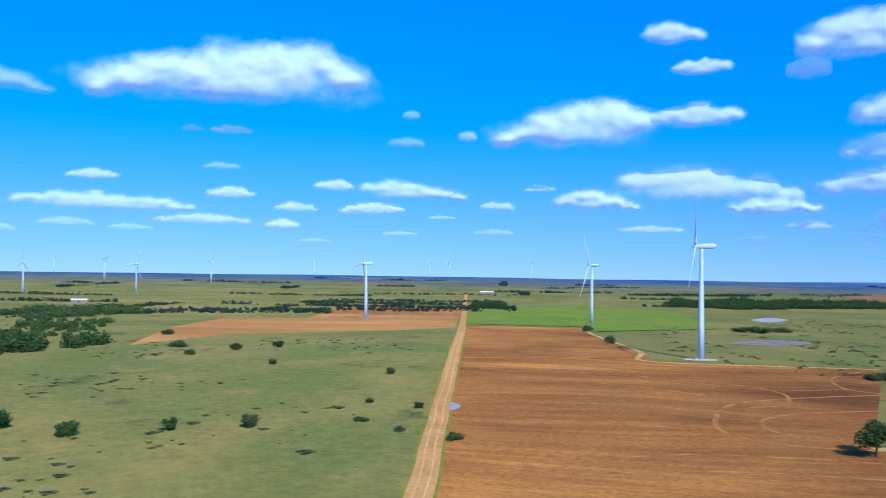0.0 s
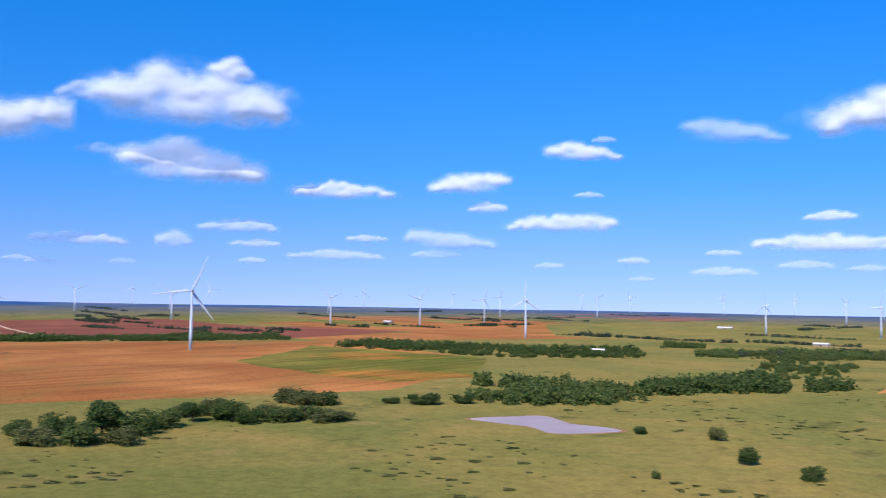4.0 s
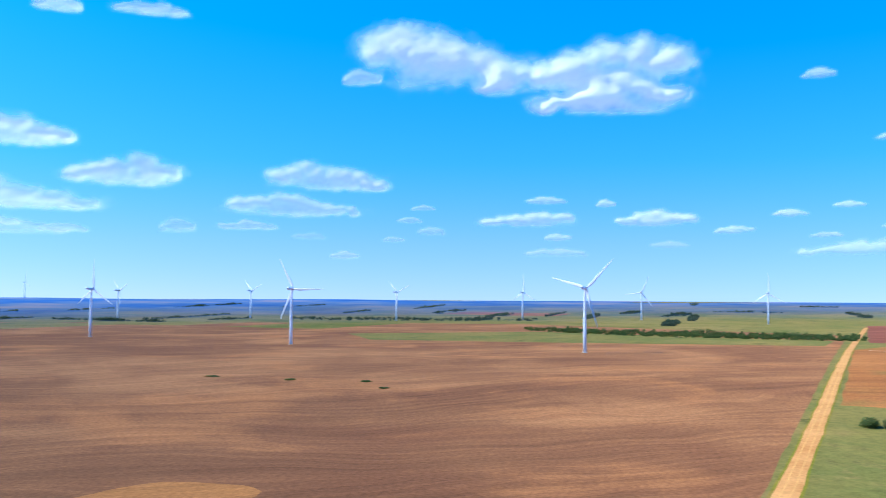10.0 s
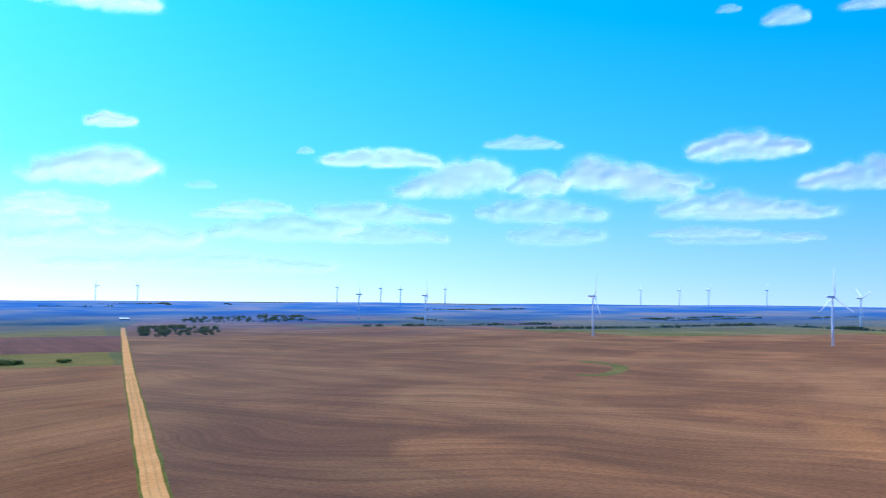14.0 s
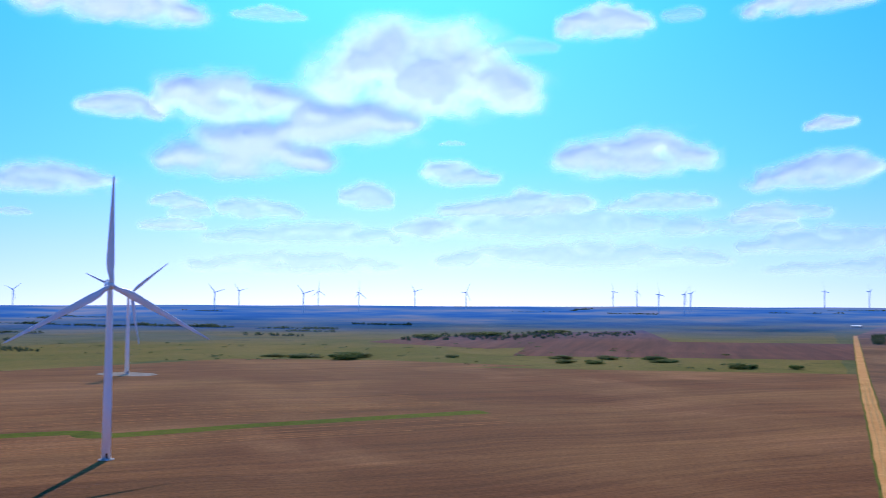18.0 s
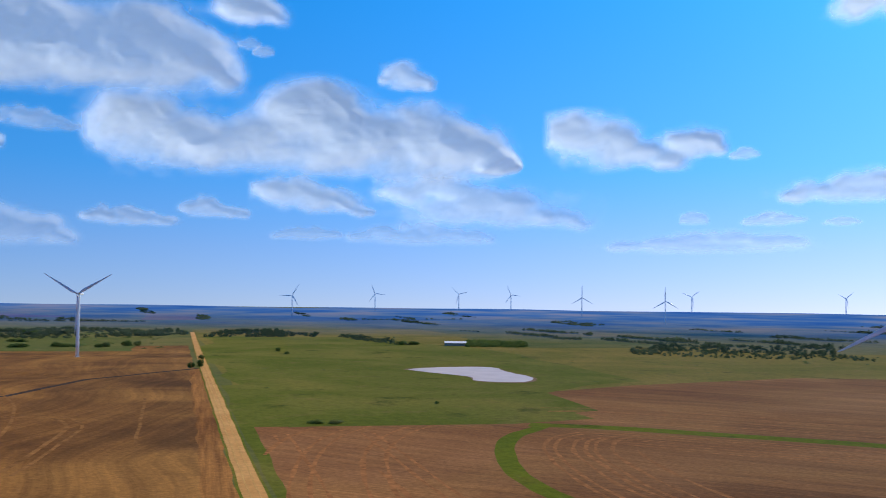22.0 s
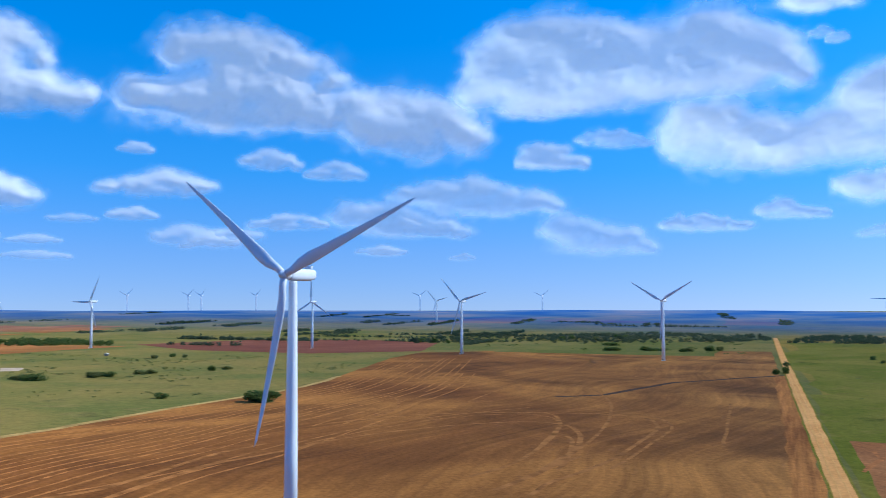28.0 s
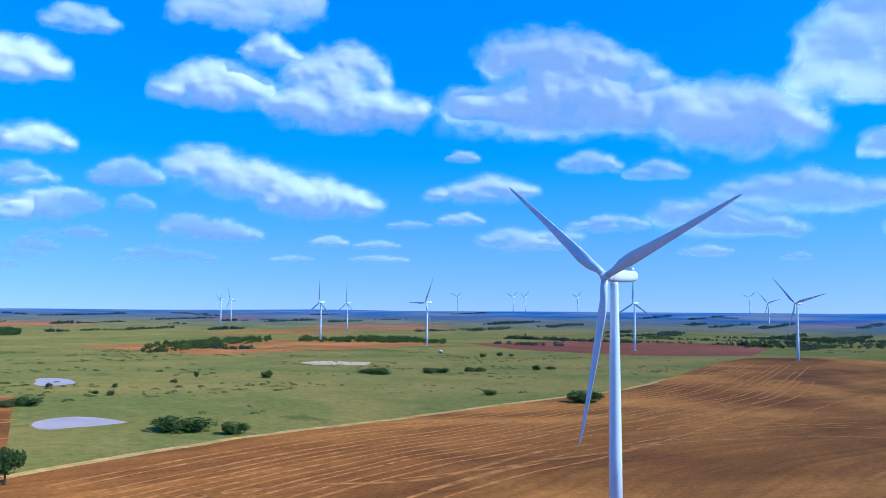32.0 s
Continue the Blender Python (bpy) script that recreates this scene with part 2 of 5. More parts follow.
def leaf_material(name, a, c):
    m, n, l, b = material(name, 0.75)
    g = n.new("ShaderNodeNewGeometry")
    o = n.new("ShaderNodeObjectInfo")
    per = ramp(n, l, g.outputs["Random Per Island"], (0.0, a), (1.0, c))
    tree = ramp(n, l, o.outputs["Random"], (0.0, (0.75, 0.8, 0.7)), (1.0, (1.25, 1.15, 1.0)))
    hue = blend(n, l, 1.0, per, tree, "MULTIPLY")
    l.new(hue, b.inputs["Base Color"])
    tr, mx = n.new("ShaderNodeBsdfTranslucent"), n.new("ShaderNodeMixShader")
    l.new(blend(n, l, 1.0, hue, (1.5, 1.5, 1.2), "MULTIPLY"), tr.inputs[0])
    mx.inputs[0].default_value = 0.4
    l.new(b.outputs[0], mx.inputs[1])
    l.new(tr.outputs[0], mx.inputs[2])
    l.new(mx.outputs[0], n["Material Output"].inputs[0])
    b.inputs["Specular IOR Level"].default_value = 0.05
    return m


LEAF = leaf_material("oak leaves", (0.05, 0.094, 0.032), (0.12, 0.168, 0.058))
LEAF_PALE = leaf_material("willow leaves", (0.09, 0.12, 0.05), (0.17, 0.19, 0.08))
# far woods: the blue of haze is painted into the leaf colour
LEAF_HAZED = leaf_material("haze-tinted far woodland leaves", (0.045, 0.075, 0.055), (0.085, 0.115, 0.085))


# ---- mesh helpers ----
def mesh(name, verts, faces, mat, smooth=False):
    me = bpy.data.meshes.new(name)
    me.from_pydata(verts, [], faces)
    me.materials.append(mat)
    if smooth:
        me.shade_smooth()
    return me


def part(name, bm, mat, parent, label=""):
    me = bpy.data.meshes.new(name)
    bm.to_mesh(me)
    bm.free()
    me.materials.append(mat)
    ob = new(name, me)
    ob.parent = parent
    return tagged(ob, label)


def box(x0, y0, z0, x1, y1, z1, bevel=0.0):
    bm = bmesh.new()
    bmesh.ops.create_cube(bm, size=1, matrix=Matrix.Translation(((x0 + x1) / 2, (y0 + y1) / 2, (z0 + z1) / 2)) @ Matrix.Diagonal((x1 - x0, y1 - y0, z1 - z0, 1)))
    if bevel:
        bmesh.ops.bevel(bm, geom=bm.edges[:], offset=bevel, segments=2, affect="EDGES")
    return bm


def step(r, a, b):
    u = min(max((r - a) / (b - a), 0.0), 1.0)
    return u * u * (3 - 2 * u)


def land(x, y):
    """The height of the ground: flat, low swells to the north and north-west and a rise towards the horizon."""
    r = math.hypot(x, y) + 1e-9
    c = (-x * math.sin(radians(65)) + y * math.cos(radians(65))) / r
    return 7 * step(r, 400, 1000) * max(c, 0) ** 2 + 46 * step(r, 2300, 4900) + 15 * math.exp(-((x - 130) ** 2 + (y - 750) ** 2) / 217800)


def over(x, y, lift=0.0):
    """The height of a thin layer on the land; layers lie closer together near the crossing, where the land is flat."""
    r = math.hypot(x, y)
    return land(x, y) + 0.012 + 0.0001 * max(0.0, r - 300) + lift * (0.12 + 0.88 * step(r, 350, 1000))


# ---- the ground: one sheet to the horizon ----
def ground_sheet():
    rings = [0.0]
    while rings[-1] < 4940:
        rings.append(min(rings[-1] + 14 + rings[-1] * 0.022, 4940))
    n = 240
    verts, faces = [(0, 0, land(0, 0))], []
    for r in rings[1:]:
        for k in range(n):
            x, y = r * math.cos(2 * math.pi * k / n), r * math.sin(2 * math.pi * k / n)
            verts.append((x, y, land(x, y)))
    for k in range(n):
        faces.append((0, 1 + k, 1 + (k + 1) % n))
    for i in range(len(rings) - 2):
        for k in range(n):
            a, b = 1 + i * n + k, 1 + i * n + (k + 1) % n
            faces.append((a, a + n, b + n, b))
    return tagged(new("ground", mesh("ground", verts, faces, PASTURE, True)), "rolling dry green prairie pasture reaching to the horizon", "ground", kind="structure")


ground_sheet()


def wavy(points, grain, amount, closed=True):
    """A finer outline with small irregular swings."""
    out = []
    n = len(points)
    for i in range(n if closed else n - 1):
        (x0, y0), (x1, y1) = points[i], points[(i + 1) % n]
        k = max(1, int(math.hypot(x1 - x0, y1 - y0) / grain))
        for j in range(k):
            x, y = x0 + (x1 - x0) * j / k, y0 + (y1 - y0) * j / k
            v = noise.noise_vector((x / grain / 2.5, y / grain / 2.5, 0.3))
            out.append((x + v.x * amount, y + v.y * amount))
    if not closed:
        out.append(points[-1])
    return out


def inside(x, y, ring):
    hit_ = False
    for (x0, y0), (x1, y1) in zip(ring, ring[1:] + ring[:1]):
        if (y0 > y) != (y1 > y) and x < (x1 - x0) * (y - y0) / (y1 - y0) + x0:
            hit_ = not hit_
    return hit_


def patch(name, points, mat, label, category, lift=0.0, grain=18, amount=3, kind="structure", cell=None):
    """A sheet that lies on the land inside an outline."""
    ring = wavy(points, grain, amount)
    xs, ys = [p[0] for p in ring], [p[1] for p in ring]
    size = max(max(xs) - min(xs), max(ys) - min(ys))
    cell = cell or max(6, size / 45)
    co = [Vector(p) for p in ring]
    edges = [(i, (i + 1) % len(ring)) for i in range(len(ring))]
    x = min(xs)
    while x < max(xs):
        y = min(ys)
        while y < max(ys):
            co.append(Vector((x + random.uniform(-0.2, 0.2) * cell, y + random.uniform(-0.2, 0.2) * cell)))
            y += cell
        x += cell
    v, _, f, *_ = delaunay_2d_cdt(co, edges, [], 1, 1e-3)
    verts = [(p.x, p.y, over(p.x, p.y, lift)) for p in v]
    ob = new(name, mesh(name, verts, [tuple(t) for t in f], mat, True))
    return tagged(ob, label, category, kind=kind)


def curve_through(points, steps=8):
    """A smooth line through the points."""
    out = []
    for i in range(len(points) - 1):
        p = [Vector(points[max(0, min(len(points) - 1, k))]) for k in (i - 1, i, i + 1, i + 2)]
        for s in range(steps):
            t = s / steps
            v = 0.5 * (2 * p[1] + (p[2] - p[0]) * t + (2 * p[0] - 5 * p[1] + 4 * p[2] - p[3]) * t * t + (3 * p[1] - p[0] - 3 * p[2] + p[3]) * t ** 3)
            out.append((v.x, v.y))
    return out + [points[-1]]


def rounded(points, steps=4):
    """A smooth closed outline through the points."""
    n = len(points)
    return curve_through([points[-2], points[-1]] + list(points) + [points[0], points[1]], steps)[2 * steps:(n + 2) * steps]


def ribbon(name, points, width, mat, label, category, lift=0.0, grain=14, amount=0.6, kind="structure", crown=0.0):
    """A strip of even width along a line, laid on the land."""
    line = wavy(points, grain, amount, closed=False)
    verts, faces = [], []
    for i, (x, y) in enumerate(line):
        x0, y0 = line[max(i - 1, 0)]
        x1, y1 = line[min(i + 1, len(line) - 1)]
        d = math.hypot(x1 - x0, y1 - y0) + 1e-9
        nx, ny = -(y1 - y0) / d, (x1 - x0) / d
        w = width * (1 + 0.14 * noise.noise((x / 30, y / 30, 2.0)))
        for s in (-0.5, -0.17, 0.17, 0.5):
            px, py = x + nx * w * s, y + ny * w * s
            verts.append((px, py, over(px, py, lift) + crown * (1 - 4 * s * s)))
        if i:
            b = 4 * i
            faces += [(b - 4 + k, b - 3 + k, b + 1 + k, b + k) for k in range(3)]
    return tagged(new(name, mesh(name, verts, faces, mat, True)), label, category, kind=kind)


# ---- fields ----
NE, NW, SW, SE = (-11, -24), (-24, -24), (-24, -37), (-11, -37)
patch("field_north_east", [NE] + [(-54, 1084), (84, 1022), (84, 856), (101, 691), (102, 619), (249, 608), (143, 355), (222, 369), (294, 377), (368, 377), (505, 389), (679, 399), (817, 431), (1134, 519), (1289, 537), (1304, 512), (1465, 349), (1516, 20)], SOIL_NE, "brown ploughed field with curving drill rows", "field", amount=2)
patch("field_south_west", [SW, (-1790, 42)] + [(-1937, 79), (-2145, -722), (-1862, -1471), (-1322, -2194), (-978, -2995), (-510, -3356), (-107, -2747)][1:] + [(-34, -2100)], SOIL_SW, "wide umber ploughed field, bare to the skyline", "field", amount=2)
patch("field_south_east", [SE] + [(531, -32), (520, -188), (535, -250), (689, -250), (754, -392), (807, -612), (778, -709), (703, -924), (521, -980), (309, -972), (388, -915), (-22, -1005)], SOIL_SE, "red-brown ploughed field cut by a grass waterway", "field", amount=2)
patch("field_orange_north", [(-321, 724), (-390, 997), (-406, 1280), (-303, 1476), (-33, 1568), (-91, 1673), (-61, 1009), (-120, 931), (-280, 857)], STUBBLE, "orange stubble field beside the farm road", "field")
patch("field_orange_west", [(-652, 11), (-1295, 38), (-1435, 97), (-1462, 241), (-1416, 424), (-1341, 766), (-1356, 880), (-862, 770), (-686, 617), (-576, 429), (-605, 300), (-644, 155), (-642, 149)], SOIL_ORANGE, "orange stubble field with green streaks", "field")
patch("field_maroon_west", [(-1515, 66), (-2437, 102), (-2805, 1033), (-2564, 1243), (-1759, 1396), (-1423, 813), (-1490, 345)], SOIL_MAROON, "maroon bare field behind a row of trees", "field")
patch("field_red_west", [(-2825, 1266), (-2768, 2082), (-2270, 2391), (-1278, 1398), (-1332, 876), (-1443, 836), (-1687, 1339), (-2521, 1241)], SOIL_ORANGE, "reddish bare field far off", "field", 0.1)
patch("field_maroon_east", [(1355, 1151), (1620, 1068), (1727, 847), (1619, 638), (1326, 551), (1197, 684), (1215, 918)], SOIL_MAROON, "maroon bare field beyond the pasture", "field", 0.1)
patch("field_far_south", [(402, -1139), (523, -1612), (-36, -1732), (-27, -1245)], SOIL_MAROON, "faint brown field far off", "field", 0.1)
patch("field_far_south_east", [(772, -1399), (794, -1613), (456, -2302), (279, -1677), (493, -1287)], SOIL_MAROON, "faint brown field far off", "field", 0.15)
patch("crop_north", [(-77, 1707), (131, 2059), (338, 1790), (273, 1130), (92, 934), (90, 1081), (-54, 1125)], CROP, "bright green crop beside the farm road", "field", 0.5)
patch("crop_west", [(-902, 459), (-1185, 738), (-835, 775), (-620, 561), (-625, 471), (-713, 445)], STREAKED, "green streaked crop in the stubble", "field", 0.1, 30, 14)
patch("crop_south_west", [(-1446, -816), (-1683, -519), (-1560, 18), (-1378, 3), (-1306, -348), (-1262, -673)], PASTURE, "pale green grass strip between brown fields", "field", 0.15)
patch("meadow_east", [(528, -42), (1380, -14), (1900, 0), (1880, -330), (1250, -480), (800, -420), (700, -262), (545, -262), (528, -192)], MEADOW, "green meadow beside the farm road", "meadow", 0.05, 70, 45)
patch("pasture_south_east", [(-10, -1000), (380, -900), (560, -960), (760, -860), (790, -640), (690, -280), (760, -30), (2350, 20), (2450, -700), (1950, -1600), (950, -2200), (0, -2350)], DRY_PASTURE, "dry olive pasture beyond the ploughed field", "pasture", -0.04, 60, 10)
patch("meadow_roadside", [(-8, -36), (540, -24), (800, -18), (800, -290), (540, -290), (500, -150), (430, -60), (200, -42)], MEADOW, "green grass beside the farm road", "meadow", -0.03, 30, 4)
ribbon("grass_spot", curve_through([(-461, -847), (-537, -933), (-536, -846), (-469, -762), (-434, -763)][1:5]), 16, GRASSLAND, "small green hollow in the ploughed field", "grass patch", 0.1, 9, 4)
ribbon("waterway_bend", curve_through([(303, -136), (340, -134), (380, -138), (427, -150), (470, -171), (508, -203)]), 10.5, STRIP, "lush grass waterway bending between ploughed fields", "grass strip", 0.1, 10, 1.5)
ribbon("waterway", curve_through([(515, -198), (490, -245), (398, -362), (365, -369), (312, -442), (216, -555)]), 17, STRIP, "narrow grass waterway between ploughed fields", "grass strip", 0.11, 12, 2)
patch("soil_crest", rounded([(-223, -248), (-251, -250), (-274, -242), (-283, -221), (-282, -193), (-239, -191), (-215, -206)]), SOIL_CREST, "dry orange crest of bare soil in the ploughed field", "bare ground", 0.1, 8, 4)
patch("bare_ground", [(693, 861), (746, 885), (775, 819), (730, 776), (682, 819)], BARE, "pale bare clay patch in the pasture", "bare ground", 0.1, 10, 3)
ribbon("ditch", [(697, 173), (727, 141), (872, 100), (1003, 2)], 7, DARK_EARTH, "dark damp ditch winding over the ploughed field", "ditch", 0.12, 16, 4)
for line, wide in (([(256, 252), (318, 240), (415, 241)], 1.8), ([(-38, 633), (41, 635), (107, 651)], 1.8), ([(-18, 565), (70, 546), (141, 501), (190, 510)], 1.8), ([(495, 122), (474, 109), (412, 97), (387, 95)], 2.6), ([(204, 493), (148, 473), (113, 451), (96, 414), (93, 379), (112, 359), (146, 352)], 2.6), ([(181, 442), (139, 429), (115, 409), (114, 384), (129, 377), (155, 374)], 2.2), ([(-38, 630), (21, 637), (88, 634)], 2.4), ([(-18, 573), (36, 561), (86, 541), (130, 516), (148, 487), (138, 454), (119, 442)], 2.2), ([(-10, 532), (34, 522), (79, 497), (105, 477)], 1.8), ([(16, 302), (43, 309), (79, 313), (127, 308)], 2.4), ([(21, 324), (75, 339), (137, 331)], 1.8), ([(252, 610), (216, 580), (194, 545), (190, 510), (206, 497)], 2.2), ([(1, 404), (38, 397), (81, 386)], 1.4), ([(572, 218), (736, 231), (818, 211), (789, 166), (653, 120), (499, 100), (383, 102)], 2.2), ([(892, 116), (957, 169), (958, 213), (921, 260)], 1.8), ([(395, 237), (477, 230), (548, 207), (614, 171)], 1.8), ([(354, 125), (401, 117), (488, 122), (558, 136), (591, 154)], 2.6), ([(363, 104), (424, 93)], 2.2), ([(250, 230), (287, 235), (330, 238), (366, 231), (412, 225), (454, 212), (493, 193), (525, 168), (539, 143), (529, 124), (498, 110), (452, 101), (400, 99), (364, 102), (333, 107)], 3.2), ([(475, 259), (537, 230), (567, 197), (584, 163), (597, 113), (586, 86), (554, 74), (511, 72), (441, 76), (393, 82), (357, 91), (330, 92)], 2.6), ([(607, 89), (578, 72), (541, 64), (460, 68), (398, 73)], 2.0), ([(700, 39), (570, 34), (480, 31)], 2.0), ([(666, 364), (647, 301), (613, 274), (561, 253), (525, 249)], 1.8), ([(189, 278), (220, 269), (247, 251), (273, 244), (317, 249), (357, 253), (392, 249)], 3.0), ([(401, 231), (462, 223), (514, 211), (554, 191), (575, 163), (561, 140), (522, 128), (446, 119)], 2.0)):
    ribbon("tractor_track", curve_through(line), wide, TRACK, "pale tractor track curving over the ploughed soil", "track", 0.28, 9, 1.0)
for line, wide in (([(-2445, 456), (-2479, 558), (-2017, 499), (-1711, 466)], 9), ([(-1282, 56), (-1252, 125), (-1224, 170), (-1132, 203)], 5)):
    ribbon("farm_track", curve_through(line), wide, PALE, "pale dirt track across a bare field", "track", 0.5, 20, 1.5)
ribbon("field_margin", curve_through([(-54, 1084), (84, 1022), (84, 856), (101, 691), (102, 619), (249, 608), (143, 355), (222, 369), (294, 377), (368, 377), (505, 389), (679, 399), (817, 431), (1134, 519), (1289, 537), (1304, 512), (1465, 349), (1516, 20)][6:13]), 6, MARGIN, "strip of dry straw-coloured grass along the ploughed field", "field margin", 0.14, 9, 1.8)
ribbon("field_margin", curve_through([(-54, 1084), (84, 1022), (84, 856), (101, 691), (102, 619), (249, 608), (143, 355), (222, 369), (294, 377), (368, 377), (505, 389), (679, 399), (817, 431), (1134, 519), (1289, 537), (1304, 512), (1465, 349), (1516, 20)][1:6]), 4, MARGIN, "strip of dry straw-coloured grass along the ploughed field", "field margin", 0.14, 9, 1.5)


def drill_rows(name, base, side, first, step_, many, wide, mat, label, seed, reach=(25, 110), fill=0.7, field=None):
    """Broken lines left by the drill, running beside a base line at even offsets: one mesh."""
    rng = random.Random(seed)
    line = wavy(base, 12, 0.4, closed=False)
    verts, faces = [], []
    for k in range(many):
        off = side * (first + k * step_ + rng.uniform(-0.25, 0.25) * step_)
        on, left, last = rng.random() < fill, rng.uniform(*reach), None
        for i, (x, y) in enumerate(line):
            x0, y0 = line[max(i - 2, 0)]
            x1, y1 = line[min(i + 2, len(line) - 1)]
            d = math.hypot(x1 - x0, y1 - y0) + 1e-9
            nx, ny = -(y1 - y0) / d, (x1 - x0) / d
            w = wide * (0.75 + 0.6 * noise.noise((x / 18, y / 18, k * 3.1))) * (0.3 if left < 10 else 1)
            sway = off + 1.2 * noise.noise((x / 40, y / 40, k * 0.35))
            pair = []
            for h in (sway - w / 2, sway + w / 2):
                px, py = x + nx * h, y + ny * h
                pair.append((px, py, over(px, py, 0.07 + 0.004 * (k % 7))))
            b = len(verts)
            verts += pair
            if on and last is not None and (field is None or inside(pair[0][0], pair[0][1], field)):
                faces.append((last, last + 1, b + 1, b) if side > 0 else (last, b, b + 1, last + 1))
            last = b
            left -= d / 4
            if left < 0:
                on, left = rng.random() < fill, rng.uniform(*reach)
    return tagged(new(name, mesh(name, verts, faces, mat, True)), label, "drill rows", kind="stuff")


NE_EDGE = curve_through([(-54, 1084), (84, 1022), (84, 856), (101, 691), (102, 619), (249, 608), (143, 355), (222, 369), (294, 377), (368, 377), (505, 389), (679, 399), (817, 431), (1134, 519), (1289, 537), (1304, 512), (1465, 349), (1516, 20)][6:14])
drill_rows("drill_rows", NE_EDGE, -1, 9, 7.5, 20, 2.2, CREST, "pale drill rows following the edge of the ploughed field", 5, (120, 420), 0.62)
SE_FIELD = [SE] + [(531, -32), (520, -188), (535, -250), (689, -250), (754, -392), (807, -612), (778, -709), (703, -924), (521, -980), (309, -972), (388, -915), (-22, -1005)]
BEND = curve_through([(300, -134), (340, -136), (400, -146), (445, -160), (482, -185), (498, -225), (470, -270), (410, -345), (330, -440), (225, -555)])
drill_rows("drill_rows", BEND, -1, 18, 7, 8, 2.8, CREST_RED, "pale drill rows following the grass waterway", 10, (120, 350), 0.75, SE_FIELD)
drill_rows("drill_rows", BEND, 1, 30, 8, 12, 2.8, CREST_RED, "pale drill rows following the grass waterway", 12, (120, 350), 0.5, SE_FIELD)
drill_rows("drill_rows", [(20, -44), (250, -40), (500, -38)], -1, 4, 7, 9, 2.6, CREST_RED, "pale drill rows along the ploughed field's end", 13, (120, 350), 0.6)
ribbon("headland", [(20, -17), (300, -10), (700, -2), (1000, 6)], 13, HEADLAND, "pale worn headland between the road and the ploughed field", "headland", 0.08, 12, 2.5)

# ---- farm roads ----
ROADS = {"north": [(-17, -30), (-48, 900), (-140, 2900)], "west": [(-17, -30), (-1240, 30), (-2300, 95)],
         "south": [(-17, -30), (-24, -911), (-40, -2150)], "east": [(-17, -30), (1386, 4), (2150, 20)]}
for key, line in ROADS.items():
    ribbon("verge_" + key, line, 11.5, VERGE, "grassy verge along a dirt farm road", "verge", 0.16)
    ribbon("road_" + key, line, 9.0, ROAD, "straight ochre dirt farm road with worn ruts", "road", 0.24, crown=0.1)
    for side in (-1.75, 1.75):
        (x0, y0), (x1, y1) = line[0], line[-1]
        d = math.hypot(x1 - x0, y1 - y0)
        nx, ny = -(y1 - y0) / d * side, (x1 - x0) / d * side
        ribbon("wheel_rut", [(x + nx, y + ny) for x, y in line[:2]], 1.1, RUT, "pale worn wheel rut in the dirt road", "wheel rut", 0.36, amount=0.9, crown=0.09)


# ---- ponds ----
def pond(points, label):
    points = rounded(points)
    cx, cy = sum(p[0] for p in points) / len(points), sum(p[1] for p in points) / len(points)
    wide = [(cx + (x - cx) * 1.07, cy + (y - cy) * 1.07) for x, y in points]
    patch("shore", wide, MUD, "muddy shore of a farm pond", "shore", 0.1, 8, 2)
    return patch("pond", points, WATER, label, "pond", 0.2, 8, 2.5)


pond([(965, -226), (998, -288), (989, -331), (920, -327), (844, -327), (797, -298), (818, -259), (871, -264)], "pale silty farm pond in green meadow")
pond([(-413, 370), (-406, 397), (-393, 417), (-360, 405), (-327, 409), (-322, 395), (-340, 369), (-369, 375)], "silty lilac farm pond in dry pasture")
pond([(212, 485), (237, 490), (247, 456), (219, 453), (202, 459)], "shallow silty pond in the pasture")
pond([(320, 734), (336, 717), (320, 672), (291, 667)], "narrow silty pond in the pasture")
patch("wetland", rounded([(196, 801), (262, 872), (281, 835), (228, 775)]), DAMP, "bare damp hollow in the pasture", "bare ground", 0.1, 8, 3)
pond([(405, 1505), (463, 1609), (474, 1534), (412, 1432)], "small silty pond in the pasture")
pond([(-36, 443), (-31, 447), (-23, 434), (-25, 422), (-31, 424)], "puddle of rain water beside the road")


# ---- fields further off, a patchwork along the section lines ----
def far_fields():
    rng = random.Random(77)
    kinds = [(SOIL_ORANGE, "reddish bare field far off"), (GRASSLAND, "green grassland field far off"), (STRAW, "pale straw-coloured stubble field far off"), (STRAW, "straw-coloured field far off"), (STRAW, "pale dry hay field far off"), (GRASSLAND, "green hay field far off")]
    count = 0
    for az0, az1, r0, r1, many in ((-25, 62, 1500, 3200, 30), (276, 336, 1600, 3200, 22), (205, 262, 1500, 3200, 16), (92, 170, 2100, 3300, 16), (0, 360, 3000, 4300, 70)):
        for k in range(many):
            az, r = radians(rng.uniform(az0, az1)), rng.uniform(r0, r1)
            x, y = -math.sin(az) * r, math.cos(az) * r
            w, d = rng.uniform(110, 330), rng.uniform(80, 240)
            mat, label = kinds[count % 6 if az0 != 205 else 1 + count % 5]
            patch("field_far", [(x - w, y - d), (x + w, y - d), (x + w, y + d), (x - w, y + d)], mat, label, "field", 0.06 + 0.002 * count, 60, 14, cell=70)
            count += 1


far_fields()


